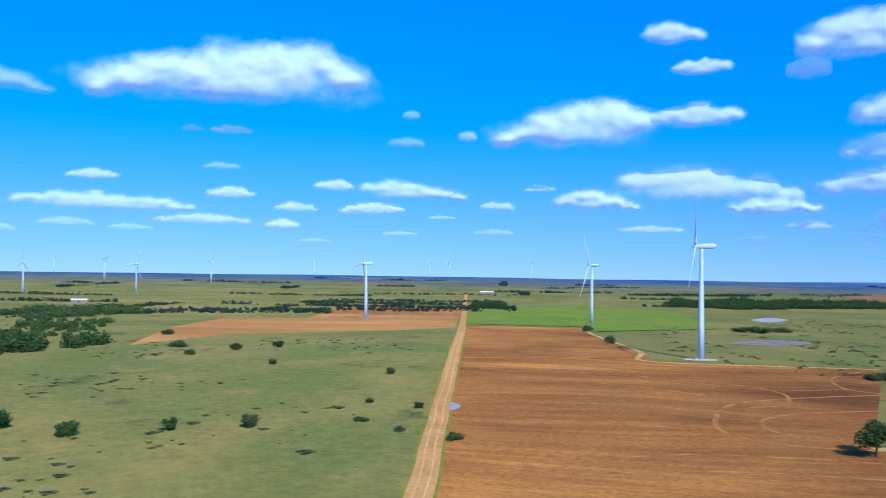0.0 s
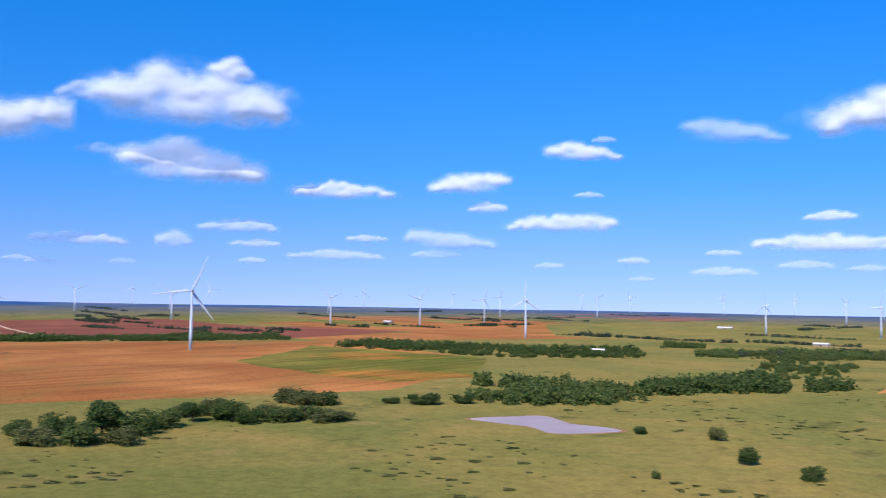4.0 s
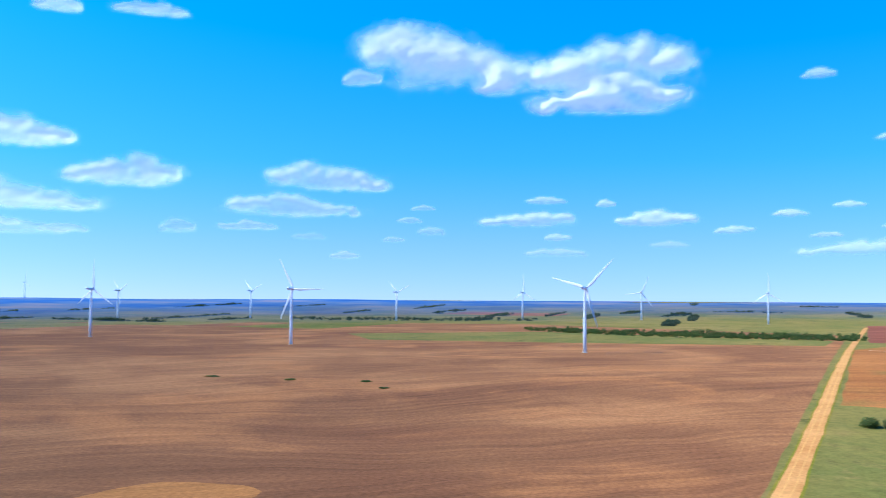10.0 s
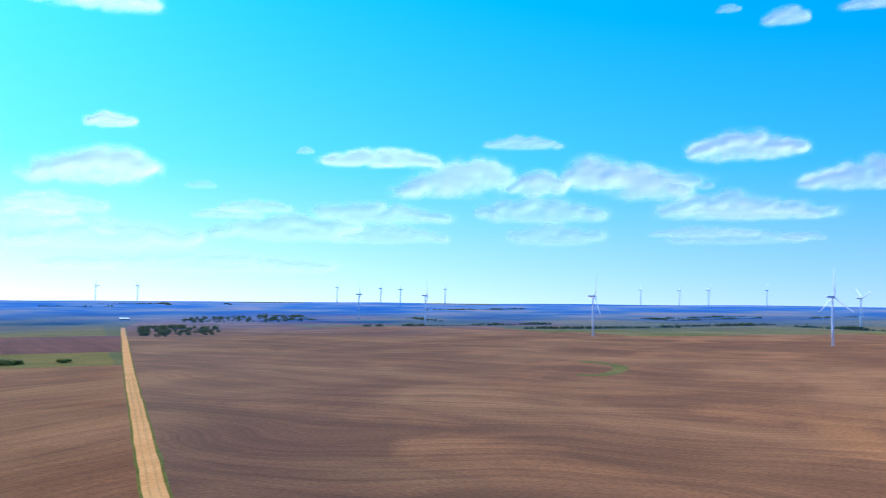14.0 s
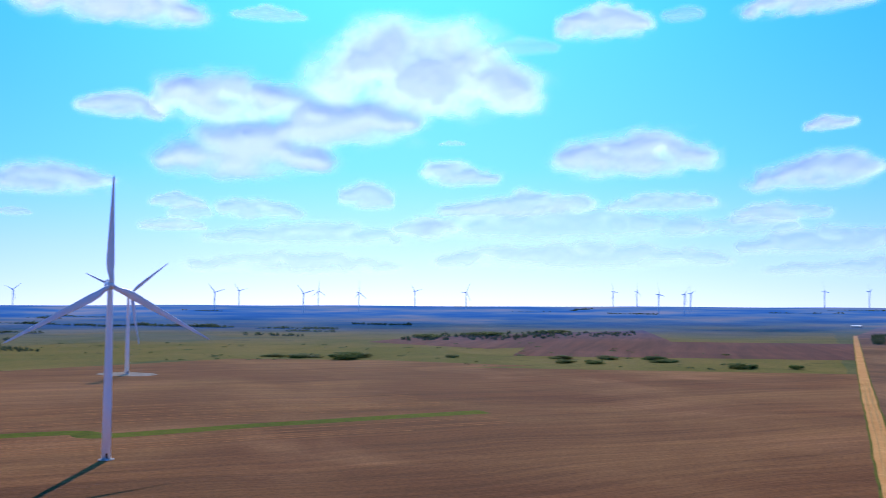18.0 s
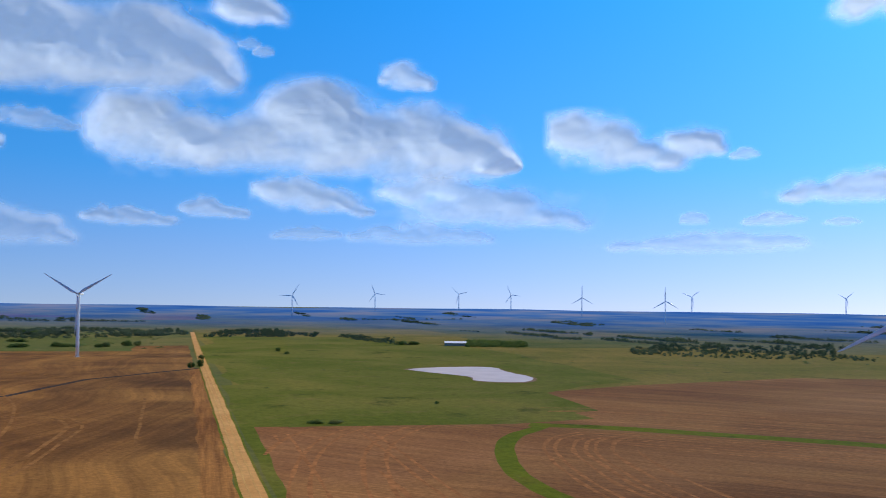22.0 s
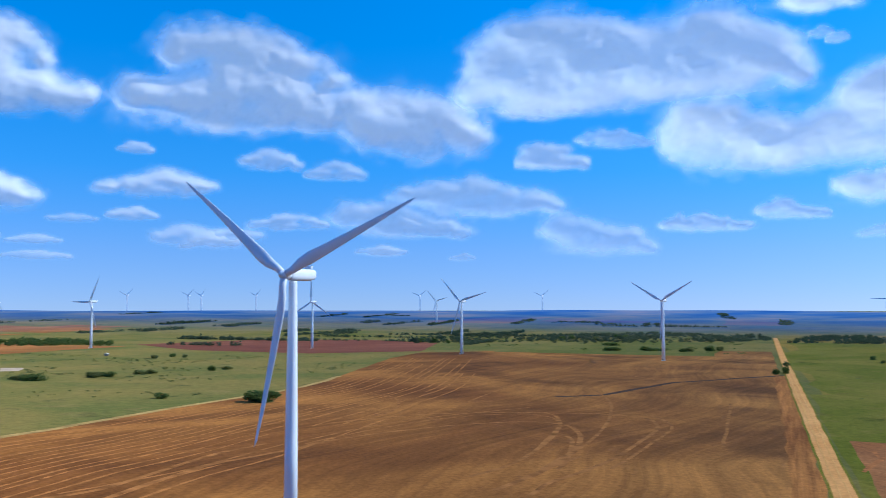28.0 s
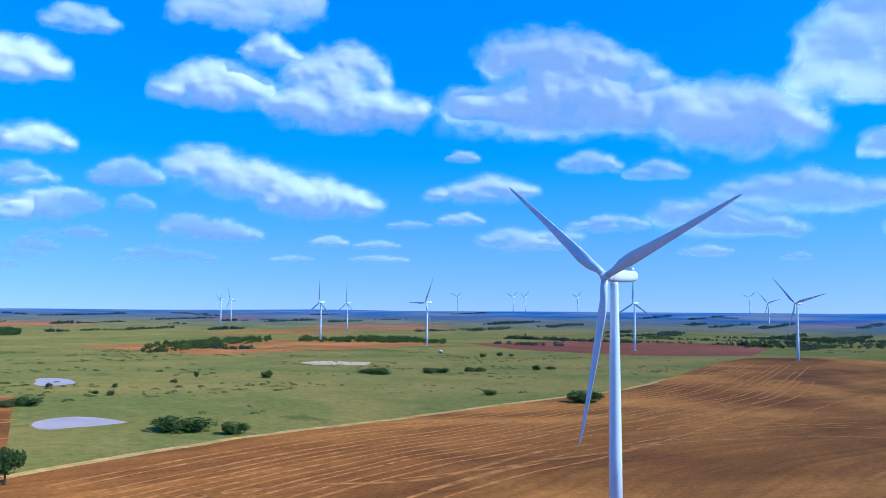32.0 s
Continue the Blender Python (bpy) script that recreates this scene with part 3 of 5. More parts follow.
# ---- blue haze over the far land, painted on a glowing sheet ----
def haze_sheet():
    m = bpy.data.materials.new("painted blue haze")
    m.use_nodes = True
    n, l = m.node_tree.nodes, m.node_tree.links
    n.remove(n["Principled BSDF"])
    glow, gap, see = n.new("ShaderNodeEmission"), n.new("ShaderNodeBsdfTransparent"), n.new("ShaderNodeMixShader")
    # haze painted as blue emission, mottled like fields and woods
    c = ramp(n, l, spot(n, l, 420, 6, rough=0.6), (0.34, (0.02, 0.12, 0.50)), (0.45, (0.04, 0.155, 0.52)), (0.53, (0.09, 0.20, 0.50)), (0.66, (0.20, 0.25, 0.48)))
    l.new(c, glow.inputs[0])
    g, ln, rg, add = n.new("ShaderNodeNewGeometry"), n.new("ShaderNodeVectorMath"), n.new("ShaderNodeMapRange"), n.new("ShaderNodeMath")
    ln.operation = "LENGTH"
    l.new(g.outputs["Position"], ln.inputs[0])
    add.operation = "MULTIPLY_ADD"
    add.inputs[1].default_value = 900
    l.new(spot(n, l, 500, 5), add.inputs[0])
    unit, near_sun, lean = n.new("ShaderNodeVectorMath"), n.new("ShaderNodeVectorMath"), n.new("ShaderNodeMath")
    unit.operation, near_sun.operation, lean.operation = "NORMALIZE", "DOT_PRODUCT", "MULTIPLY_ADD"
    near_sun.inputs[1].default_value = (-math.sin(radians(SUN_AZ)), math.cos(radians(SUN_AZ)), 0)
    lean.inputs[1].default_value = 800          # the painted haze starts nearer below the sun
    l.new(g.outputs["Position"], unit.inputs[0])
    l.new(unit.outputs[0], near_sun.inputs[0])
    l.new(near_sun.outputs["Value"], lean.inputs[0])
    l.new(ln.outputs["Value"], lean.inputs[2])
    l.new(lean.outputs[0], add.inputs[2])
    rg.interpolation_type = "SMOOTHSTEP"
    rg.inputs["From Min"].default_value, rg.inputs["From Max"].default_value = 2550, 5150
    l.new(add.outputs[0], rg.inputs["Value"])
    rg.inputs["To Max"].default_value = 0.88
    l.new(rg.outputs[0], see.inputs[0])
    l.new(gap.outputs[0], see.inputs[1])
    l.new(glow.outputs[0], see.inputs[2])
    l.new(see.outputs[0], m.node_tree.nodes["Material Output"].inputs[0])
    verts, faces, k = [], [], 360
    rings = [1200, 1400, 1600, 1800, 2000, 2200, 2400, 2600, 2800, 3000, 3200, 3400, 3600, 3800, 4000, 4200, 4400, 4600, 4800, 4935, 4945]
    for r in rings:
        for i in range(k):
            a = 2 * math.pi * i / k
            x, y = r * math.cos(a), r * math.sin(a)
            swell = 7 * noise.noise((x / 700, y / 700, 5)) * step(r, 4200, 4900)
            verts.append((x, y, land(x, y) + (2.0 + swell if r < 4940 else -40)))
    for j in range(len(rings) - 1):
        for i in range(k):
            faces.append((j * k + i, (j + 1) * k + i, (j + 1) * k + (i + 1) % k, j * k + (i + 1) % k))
    return tagged(new("backdrop", mesh("backdrop", verts, faces, m, True)), "painted glowing blue haze over far fields and woods to the horizon", "backdrop", kind="structure")


haze_sheet()


# ---- trees ----
def tree_parts(seed, cards, pale=False):
    """Trunk with limbs, and a crown of leaf sprays, for a tree 1 high and 1 wide."""
    rng = random.Random(seed)
    bm = bmesh.new()

    def limb(a, b, r0, r1, n=6):
        a, b = Vector(a), Vector(b)
        q = (b - a).to_track_quat("Z", "Y").to_matrix()
        one = [bm.verts.new(a + q @ Vector((r0 * math.cos(2 * math.pi * k / n), r0 * math.sin(2 * math.pi * k / n), 0))) for k in range(n)]
        two = [bm.verts.new(b + q @ Vector((r1 * math.cos(2 * math.pi * k / n), r1 * math.sin(2 * math.pi * k / n), 0))) for k in range(n)]
        for k in range(n):
            bm.faces.new((one[k], one[(k + 1) % n], two[(k + 1) % n], two[k]))

    limb((0, 0, -0.05), (0.01, 0.01, 0.22), 0.035, 0.026)
    limb((0.01, 0.01, 0.22), (0.0, 0.02, 0.6), 0.026, 0.012)
    lobes = [(Vector((0, 0, 0.58 if seed < 3 else 0.44)), 0.33 if seed < 3 else 0.4)]
    for k in range(11):
        a = 2 * math.pi * k / 8 + rng.uniform(-0.4, 0.4)
        rr, z = rng.uniform(0.16, 0.36), rng.uniform(0.24, 0.76) if seed < 3 else rng.uniform(0.05, 0.6)
        p = Vector((rr * math.cos(a), rr * math.sin(a), z))
        limb((0, 0, min(z, 0.45) * 0.6), p, 0.014, 0.005, 4)
        lobes.append((p, rng.uniform(0.11, 0.25)))
    wood = bm
    verts, faces = [], []
    for k in range(cards):
        c, r = rng.choice(lobes)
        d = Vector((rng.gauss(0, 1), rng.gauss(0, 1), rng.gauss(0, 1))).normalized()
        p = c + d * r * rng.uniform(0.3, 1.15) ** 0.5
        if p.z < 0.06:
            continue
        s = rng.uniform(0.016, 0.036) if cards > 500 else rng.uniform(0.042, 0.088) * max(1.0, (90 / cards) ** 0.5)
        x = (d + Vector((rng.gauss(0, 0.8), rng.gauss(0, 0.8), rng.gauss(0, 0.8)))).normalized()
        t1 = x.orthogonal().normalized() * s
        t2 = x.cross(t1).normalized() * s * rng.uniform(0.6, 1.2)
        i = len(verts)
        verts += [p - t1 - t2, p + t1 * 1.1 - t2 * 0.4, p + t1 * 0.6 + t2, p - t1 * 0.7 + t2 * 1.1, p + x * s * 0.7]
        faces += [(i, i + 1, i + 4), (i + 1, i + 2, i + 4), (i + 2, i + 3, i + 4), (i + 3, i, i + 4)]
    return wood, verts, faces


TREES = []


def first_tree(seed):
    root = new("tree")
    wood, verts, faces = tree_parts(seed, 1900)
    part("trunk", wood, BARK, root)
    crown = new("crown", mesh("crown", verts, faces, LEAF_PALE if seed % 4 == 3 else LEAF))
    crown.parent = root
    return tagged(root, "round dark green tree with a leafy crown", "tree", "trees in the pasture")


def tree(x, y, high, wide):
    """A tree or bush of that height and width on the land."""
    low = high < 0.75 * wide
    kind = (round(x) * 7 + round(y) * 3) % 3 + (3 if low or high < 11 else 0)
    m = pose(x, y, land(x, y) - (0.12 * high if low else 0), 0, 0, (x * 13 + y * 7) % 360) @ Matrix.Diagonal((wide * 1.12, wide * 1.12, high * (1.15 if low else 1.05), 1))
    while len(TREES) <= kind:
        TREES.append(None)
    if TREES[kind] is None:
        ob = TREES[kind] = first_tree(kind)
        ob.matrix_basis = m
    else:
        base = TREES[kind]
        ob = copy_thing(base, Matrix.Identity(4))
        ob.matrix_basis = m
    if high < 3.5:
        tagged(ob, "low dark green bush in the grass", "bush")
        ob.name = "bush"
    elif low:
        tagged(ob, "broad low dark green tree in the pasture")
    return ob


def tree_belt(ring, spacing, low, high, leaf, label="", cards=130):
    """A belt of wood inside an outline: many trees in one mesh."""
    rng = random.Random(round(abs(ring[0][0]) + abs(ring[0][1])))
    xs, ys = [p[0] for p in ring], [p[1] for p in ring]
    verts, faces, count = [], [], 0
    models = [tree_parts(40 + k, cards)[1:] for k in range(4)]
    x = min(xs)
    while x < max(xs):
        y = min(ys)
        while y < max(ys):
            px, py = x + rng.uniform(-0.5, 0.5) * spacing, y + rng.uniform(-0.5, 0.5) * spacing
            if inside(px, py, ring) and count < 900 and noise.noise((px / 60, py / 60, 1)) > -0.28:
                tv, tf = models[count % 4]
                h = rng.uniform(low, high) * (0.82 + 0.75 * noise.noise((px / 90, py / 90, 7)))
                w = h * rng.uniform(0.9, 1.35)
                t, z = rng.uniform(0, 6.28), land(px, py) - 0.14 * h
                c, s, i = math.cos(t) * w, math.sin(t) * w, len(verts)
                verts += [(px + p.x * c - p.y * s, py + p.x * s + p.y * c, z + p.z * h * 1.12) for p in tv]
                faces += [tuple(i + k for k in f) for f in tf]
                count += 1
            y += spacing * 0.75
        x += spacing * 0.75
    if verts:
        return tagged(new("woodland", mesh("woodland", verts, faces, leaf)), label or "belt of dark green trees between the fields", "woodland", kind="stuff")


tree(-267, 416, 8.3, 10.8)
tree(-218, 365, 9.0, 11.5)
tree(-181, 352, 7.4, 11.2)
tree(-111, 375, 7.0, 8.6)
tree(-143, 365, 7.1, 6.1)
tree(-308, 404, 5.6, 9.2)
tree(-226, 307, 3.9, 4.4)
tree(-273, 712, 6.9, 13.7)
tree(-240, 650, 5.8, 8.0)
tree(-216, 688, 7.0, 8.4)
tree(-188, 709, 6.6, 8.5)
tree(-160, 591, 4.7, 5.9)
tree(-73, 543, 5.3, 5.6)
tree(-45, 369, 3.6, 4.5)
tree(-21, 355, 4.3, 6.9)
tree(-65, 392, 2.3, 7.7)
tree(87, 760, 8.4, 8.9)
tree(84, 944, 8.5, 11.0)
tree(138, 342, 13.8, 14.2)
tree(268, 1042, 7.6, 20.8)
tree(286, 1025, 9.6, 27.4)
tree(324, 1070, 8.6, 21.6)
tree(-11, 1767, 10.2, 22.7)
tree(-337, 854, 6.5, 13.0)
tree(-43, 427, 3.9, 5.5)
tree(-69, 439, 3.4, 4.0)
tree(-471, 130, 11.3, 25.1)
tree(-458, 148, 13.6, 23.2)
tree(-499, 149, 14.1, 20.1)
tree(-479, 166, 19.6, 22.8)
tree(-472, 182, 16.3, 26.1)
tree(-487, 204, 13.6, 20.4)
tree(-501, 227, 12.4, 15.9)
tree(-500, 248, 15.8, 21.6)
tree(-476, 251, 12.5, 17.3)
tree(-472, 269, 11.5, 21.0)
tree(-456, 295, 10.1, 25.2)
tree(-531, 325, 12.0, 24.0)
tree(-526, 338, 11.3, 20.1)
tree(-488, 393, 10.5, 23.4)
tree(-476, 420, 9.0, 16.3)
tree(-506, 378, 5.7, 12.2)
tree(-506, 131, 10.1, 16.8)
tree(-447, 165, 11.0, 18.4)
tree(-557, 24, 7.2, 12.9)
tree(-558, 35, 6.5, 10.8)
tree(-487, 37, 9.4, 13.2)
tree(-591, 56, 7.6, 15.3)
tree(-494, 55, 9.0, 12.1)
tree(-590, 65, 8.4, 15.3)
tree(-587, 76, 6.9, 13.7)
tree(-524, 71, 8.2, 9.5)
tree(-594, 93, 5.4, 7.0)
tree(-507, 95, 11.9, 8.6)
tree(-506, 80, 5.9, 9.2)
tree(-492, 195, 6.8, 13.6)
tree(-494, 177, 8.1, 13.5)
tree(-490, 247, 12.7, 16.3)
tree(-492, 272, 10.9, 18.1)
tree(-478, 291, 9.4, 23.1)
tree(-522, 231, 11.0, 14.7)
tree(-525, 251, 13.5, 18.7)
tree(-555, 326, 12.4, 29.0)
tree(571, -977, 11.7, 45.2)
tree(300, -1036, 5.6, 25.0)
tree(266, -1044, 5.5, 27.7)
tree(95, -1042, 7.4, 33.7)
tree(40, -1054, 6.1, 14.9)
tree(193, -1102, 4.3, 36.0)
tree(684, -984, 4.6, 30.8)
tree(637, -973, 5.2, 22.5)
tree(465, -1077, 4.5, 22.6)
tree(579, -1018, 9.8, 37.7)
tree(645, -996, 5.3, 53.5)
tree(751, -1614, 10.3, 68.7)
tree(680, -1777, 11.0, 85.7)
tree(607, -1996, 9.4, 94.0)
tree(324, -1108, 5.9, 29.7)
tree(268, -1126, 6.0, 29.8)
tree(215, -1143, 6.0, 29.9)
tree(1547, -350, 9.2, 20.4)
tree(1544, -367, 8.2, 20.4)
tree(542, -70, 2.5, 9.8)
tree(540, -81, 2.5, 9.1)
tree(1013, 10, 7.8, 7.8)
tree(1028, -1, 10.6, 7.9)
tree(1158, -1, 7.5, 7.5)
tree(1457, 268, 7.6, 28.6)
tree(1481, 218, 9.6, 15.4)
tree(1477, 196, 6.7, 38.4)
tree(1496, 112, 11.6, 17.4)
tree(1512, 99, 9.8, 13.7)
tree(1467, 144, 9.5, 13.3)
tree(1451, 151, 7.5, 11.3)
tree(635, -170, 2.5, 3.4)
tree(1334, -112, 6.9, 8.6)
tree(1260, -118, 5.7, 6.5)
tree(2026, 356, 10.6, 15.9)
tree(1958, 327, 12.8, 17.9)
tree(1854, 372, 12.2, 17.0)
tree(1921, 439, 12.7, 17.8)
tree(1868, 447, 11.1, 14.8)
tree(256, 412, 9.4, 30.0)
tree(271, 387, 8.2, 13.4)
tree(562, 361, 11.2, 25.8)
tree(544, 437, 5.8, 10.8)
tree(494, 661, 6.9, 9.6)
tree(393, 648, 3.9, 5.9)
tree(629, 648, 8.1, 23.2)
tree(630, 670, 5.9, 17.7)
tree(687, 634, 7.8, 18.1)
tree(703, 632, 6.7, 15.8)
tree(747, 630, 6.3, 12.6)
tree(756, 622, 6.3, 12.6)
tree(1002, 819, 6.7, 11.7)
tree(1042, 820, 6.8, 10.2)
tree(824, 594, 7.2, 9.2)
tree(852, 594, 5.3, 10.7)
tree(1041, 797, 5.9, 8.4)
tree(1645, 684, 11.5, 16.1)
tree(1637, 654, 10.2, 13.6)
tree(1609, 612, 8.9, 11.1)
tree(1672, 573, 10.2, 18.2)
tree(1646, 299, 7.5, 32.3)
tree(235, 552, 6.9, 17.0)
tree(222, 554, 5.4, 11.5)
tree(302, 578, 4.2, 5.9)
tree(299, 593, 3.0, 4.3)
tree(332, 629, 3.7, 4.6)
tree(500, 664, 7.5, 6.4)
tree(442, 692, 6.3, 4.2)
tree(294, 656, 3.7, 4.6)
tree(226, 555, 4.6, 9.2)
tree(-639, -498, 1.6, 13)
tree(-643, -418, 1.6, 10)
tree(-656, -352, 1.6, 11)
tree(-618, -316, 1.6, 9)
tree_belt([(-471, 422), (-570, 522), (-543, 602), (-456, 604), (-401, 530), (-410, 485)], 17, 11.9, 18.3, LEAF)
tree_belt([(-432, 564), (-488, 645), (-468, 760), (-368, 776), (-332, 716)], 17, 12.5, 19.9, LEAF)
tree_belt([(-1146, 744), (-1279, 901), (-1084, 1058), (-875, 1142), (-748, 996), (-823, 804), (-1032, 778)], 20, 8.8, 15.0, LEAF)
tree_belt([(-1459, 347), (-1558, 371), (-1533, 604), (-1441, 842), (-1377, 804), (-1396, 588)], 16, 9.2, 15.3, LEAF)
tree_belt([(-922, 1267), (-1006, 1391), (-950, 1436), (-880, 1339)], 18, 8.5, 14.9, LEAF)
tree_belt([(-739, 1095), (-814, 1223), (-632, 1467), (-550, 1276), (-616, 1138)], 18, 9.1, 16.4, LEAF)
tree_belt([(-1475, 104), (-1561, 110), (-1545, 462), (-1547, 876), (-1455, 824), (-1436, 430)], 16, 8.2, 13.4, LEAF)
tree_belt([(-1714, -554), (-1879, -608), (-1738, -228), (-1653, 49), (-1535, 45), (-1566, -233)], 22, 7.7, 12.2, LEAF)
tree_belt([(1225, -637), (1439, -748), (1330, -884), (1145, -984), (1051, -925), (1126, -750)], 22, 5.2, 8, LEAF_HAZED)
tree_belt([(1866, -6), (2207, -48), (2315, -180), (2050, -264), (1885, -231)], 22, 7.4, 12.0, LEAF_HAZED)
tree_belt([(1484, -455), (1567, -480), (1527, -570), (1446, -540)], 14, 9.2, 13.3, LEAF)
tree_belt([(1300, -707), (1481, -811), (1512, -1025), (1395, -1140), (1210, -989), (1240, -840)], 22, 6.5, 10.5, LEAF_HAZED)
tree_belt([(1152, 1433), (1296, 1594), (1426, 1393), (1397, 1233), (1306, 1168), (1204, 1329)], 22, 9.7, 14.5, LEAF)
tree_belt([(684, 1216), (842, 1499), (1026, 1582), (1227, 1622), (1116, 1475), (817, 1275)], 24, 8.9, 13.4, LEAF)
tree_belt([(1719, 430), (2199, 551), (2397, 333), (2264, 34), (1964, 24), (1778, 247)], 25, 7.0, 11.5, LEAF_HAZED)
tree_belt([(1583, 681), (1937, 804), (2210, 489), (2077, 343), (1815, 402)], 27, 6.4, 10, LEAF_HAZED)
tree_belt([(364, 2100), (446, 2484), (1042, 2520), (893, 2160), (493, 1965)], 22, 13.6, 21.2, LEAF)
tree_belt([(-80, 1791), (-76, 1988), (-13, 1986), (-6, 1798)], 16, 9.7, 14.6, LEAF)
tree_belt([(-61, -1771), (-80, -2237), (-249, -2135), (-208, -1749), (-75, -1646)], 30, 9.9, 12.3, LEAF_HAZED)
tree_belt([(-189, -2487), (-257, -2908), (-645, -2961), (-536, -2537)], 40, 10.7, 14.2, LEAF_HAZED)
tree_belt([(745, -1470), (826, -1654), (666, -1947), (439, -2112), (389, -1934), (565, -1603)], 34, 7.3, 11.0, LEAF_HAZED)
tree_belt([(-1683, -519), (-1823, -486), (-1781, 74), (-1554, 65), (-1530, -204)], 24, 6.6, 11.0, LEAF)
tree_belt([(-2096, -1364), (-2268, -1476), (-2561, -790), (-2390, -737)], 30, 8.4, 11.7, LEAF_HAZED)
tree_belt([(-686, 1491), (-511, 1576), (-335, 1632), (-294, 1432), (-448, 1383), (-594, 1292)], 20, 6, 10, LEAF_HAZED)
tree_belt([(-342, 1748), (-139, 1853), (20, 1913), (17, 1656), (-120, 1599), (-299, 1528)], 20, 6, 10, LEAF_HAZED)
tree_belt([(-640, 1130), (-500, 1086), (-400, 800), (-470, 780)], 20, 7, 12, LEAF)
tree_belt([(-420, 2700), (-150, 2780), (40, 2770), (40, 2710), (-150, 2720), (-400, 2640)], 26, 8, 12, LEAF_HAZED)
tree_belt([(1671, -507), (1636, -617), (1443, -544), (1453, -441)], 14, 8, 13, LEAF)


def far_belts():
    """Thin belts of wood along the section lines further off."""
    rng = random.Random(31)
    for az0, az1, r0, r1, many in ((-55, 62, 1500, 3400, 40), (276, 305, 1500, 3400, 22), (62, 110, 2000, 3400, 16), (110, 180, 2300, 3600, 14), (205, 268, 1700, 3400, 22), (0, 360, 3000, 4200, 60)):
        for k in range(many):
            az, r = radians(rng.uniform(az0, az1)), rng.uniform(r0, r1)
            x, y, t = -math.sin(az) * r, math.cos(az) * r, rng.choice((0, 0, 0.1, 1.57))
            a, b = rng.uniform(60, 230), rng.uniform(9, 22)
            c, s = math.cos(t), math.sin(t)
            ring = [(x + u * a * c - v * b * s, y + u * a * s + v * b * c) for u, v in ((-1, -1), (0.1, -1.3), (1, -0.6), (1, 1), (-0.2, 1.4), (-1, 0.7))]
            tree_belt(ring, 15, 7, 13, LEAF_HAZED, "thin belt of dark trees far off between fields", 30)


far_belts()


# ---- farm buildings ----
def shed(x, y, turn, long, deep, high, label):
    root = new("farm_shed")
    part("wall", box(-long / 2, -deep / 2, -0.3, long / 2, deep / 2, high, 0.05), TIMBER, root, "pale weathered board walls")
    for s in (-1, 1):
        bm = bmesh.new()
        pts = [(-long / 2 - 0.5, s * (deep / 2 + 0.6), high - 0.1), (long / 2 + 0.5, s * (deep / 2 + 0.6), high - 0.1), (long / 2 + 0.5, 0, high + deep * 0.22), (-long / 2 - 0.5, 0, high + deep * 0.22)]
        low = [bm.verts.new(p) for p in pts]
        up = [bm.verts.new((p[0], p[1], p[2] + 0.15)) for p in pts]
        bm.faces.new(up if s < 0 else up[::-1])
        bm.faces.new(low[::-1] if s < 0 else low)
        for k in range(4):
            bm.faces.new((low[k], low[(k + 1) % 4], up[(k + 1) % 4], up[k]))
        part("roof", bm, TIN, root, "white sheet metal roof slope")
    part("door", box(-2, -deep / 2 - 0.08, 0, 2, -deep / 2 + 0.02, 3.2, 0.03), DARK, root, "dark sliding door")
    root.matrix_basis = pose(x, y, land(x, y), 0, 0, turn)
    return tagged(root, label, "farm building")


shed(1508, -437, 75, 38, 14, 5, "long white metal-roofed barn beside trees")
shed(-864, 1030, 40, 20, 10, 4.5, "white-roofed farm shed among trees")
shed(-54, -2700, 0, 26, 14, 5, "white farm building at the end of the road")
shed(1032, 930, 30, 7, 5, 3.0, "small white hut in the pasture")
shed(-856, 1700, 10, 30, 12, 5, "white farm shed in the pasture")
shed(-71, 2859, 5, 44, 14, 5, "long white farm building among dark woods")
shed(-1570, 2491, 20, 46, 14, 5, "white farm shed far off")
shed(-2300, 1700, 20, 30, 12, 5, "white farm shed far off in the fields")


# ---- low scrub scattered over the pastures ----
def scrub(rings, count, low, high, seed):
    rng = random.Random(seed)
    tv, tf = tree_parts(seed, 26)[1:]
    verts, faces = [], []
    for ring in rings:
        xs, ys = [p[0] for p in ring], [p[1] for p in ring]
        for k in range(count):
            x, y = rng.uniform(min(xs), max(xs)), rng.uniform(min(ys), max(ys))
            if not inside(x, y, ring) or noise.noise((x / 110, y / 110, 4)) < 0.02:
                continue
            h = rng.uniform(low, high)
            w, z, i = h * rng.uniform(1.5, 5.5), land(x, y) - 0.15 * h, len(verts)
            verts += [(x + p.x * w, y + p.y * w, z + p.z * h) for p in tv]
            faces += [tuple(i + q for q in f) for f in tf]
    return tagged(new("scrub", mesh("scrub", verts, faces, LEAF_PALE)), "scattered low scrub and tall tufts in dry grass", "scrub", kind="stuff")


scrub([[(-60, 120), (-330, 90), (-600, 120), (-560, 420), (-400, 760), (-80, 820)]], 1500, 0.5, 1.8, 61)
scrub([[(250, 430), (700, 430), (1150, 540), (1000, 1250), (500, 1500), (160, 1100), (120, 640)]], 3000, 0.6, 2.2, 62)
scrub([[(560, -60), (1300, -40), (1800, -300), (900, -650), (720, -270)]], 350, 0.5, 1.4, 63)
scrub([[(1400, 60), (1500, 500), (2300, 900), (2300, 60)]], 500, 1.5, 4.5, 64)
scrub([[(120, -930), (700, -880), (1000, -720), (1300, -1100), (500, -1500), (60, -1300)]], 420, 1.2, 3.5, 65)


# ---- wind turbines ----
HUB = 80.5


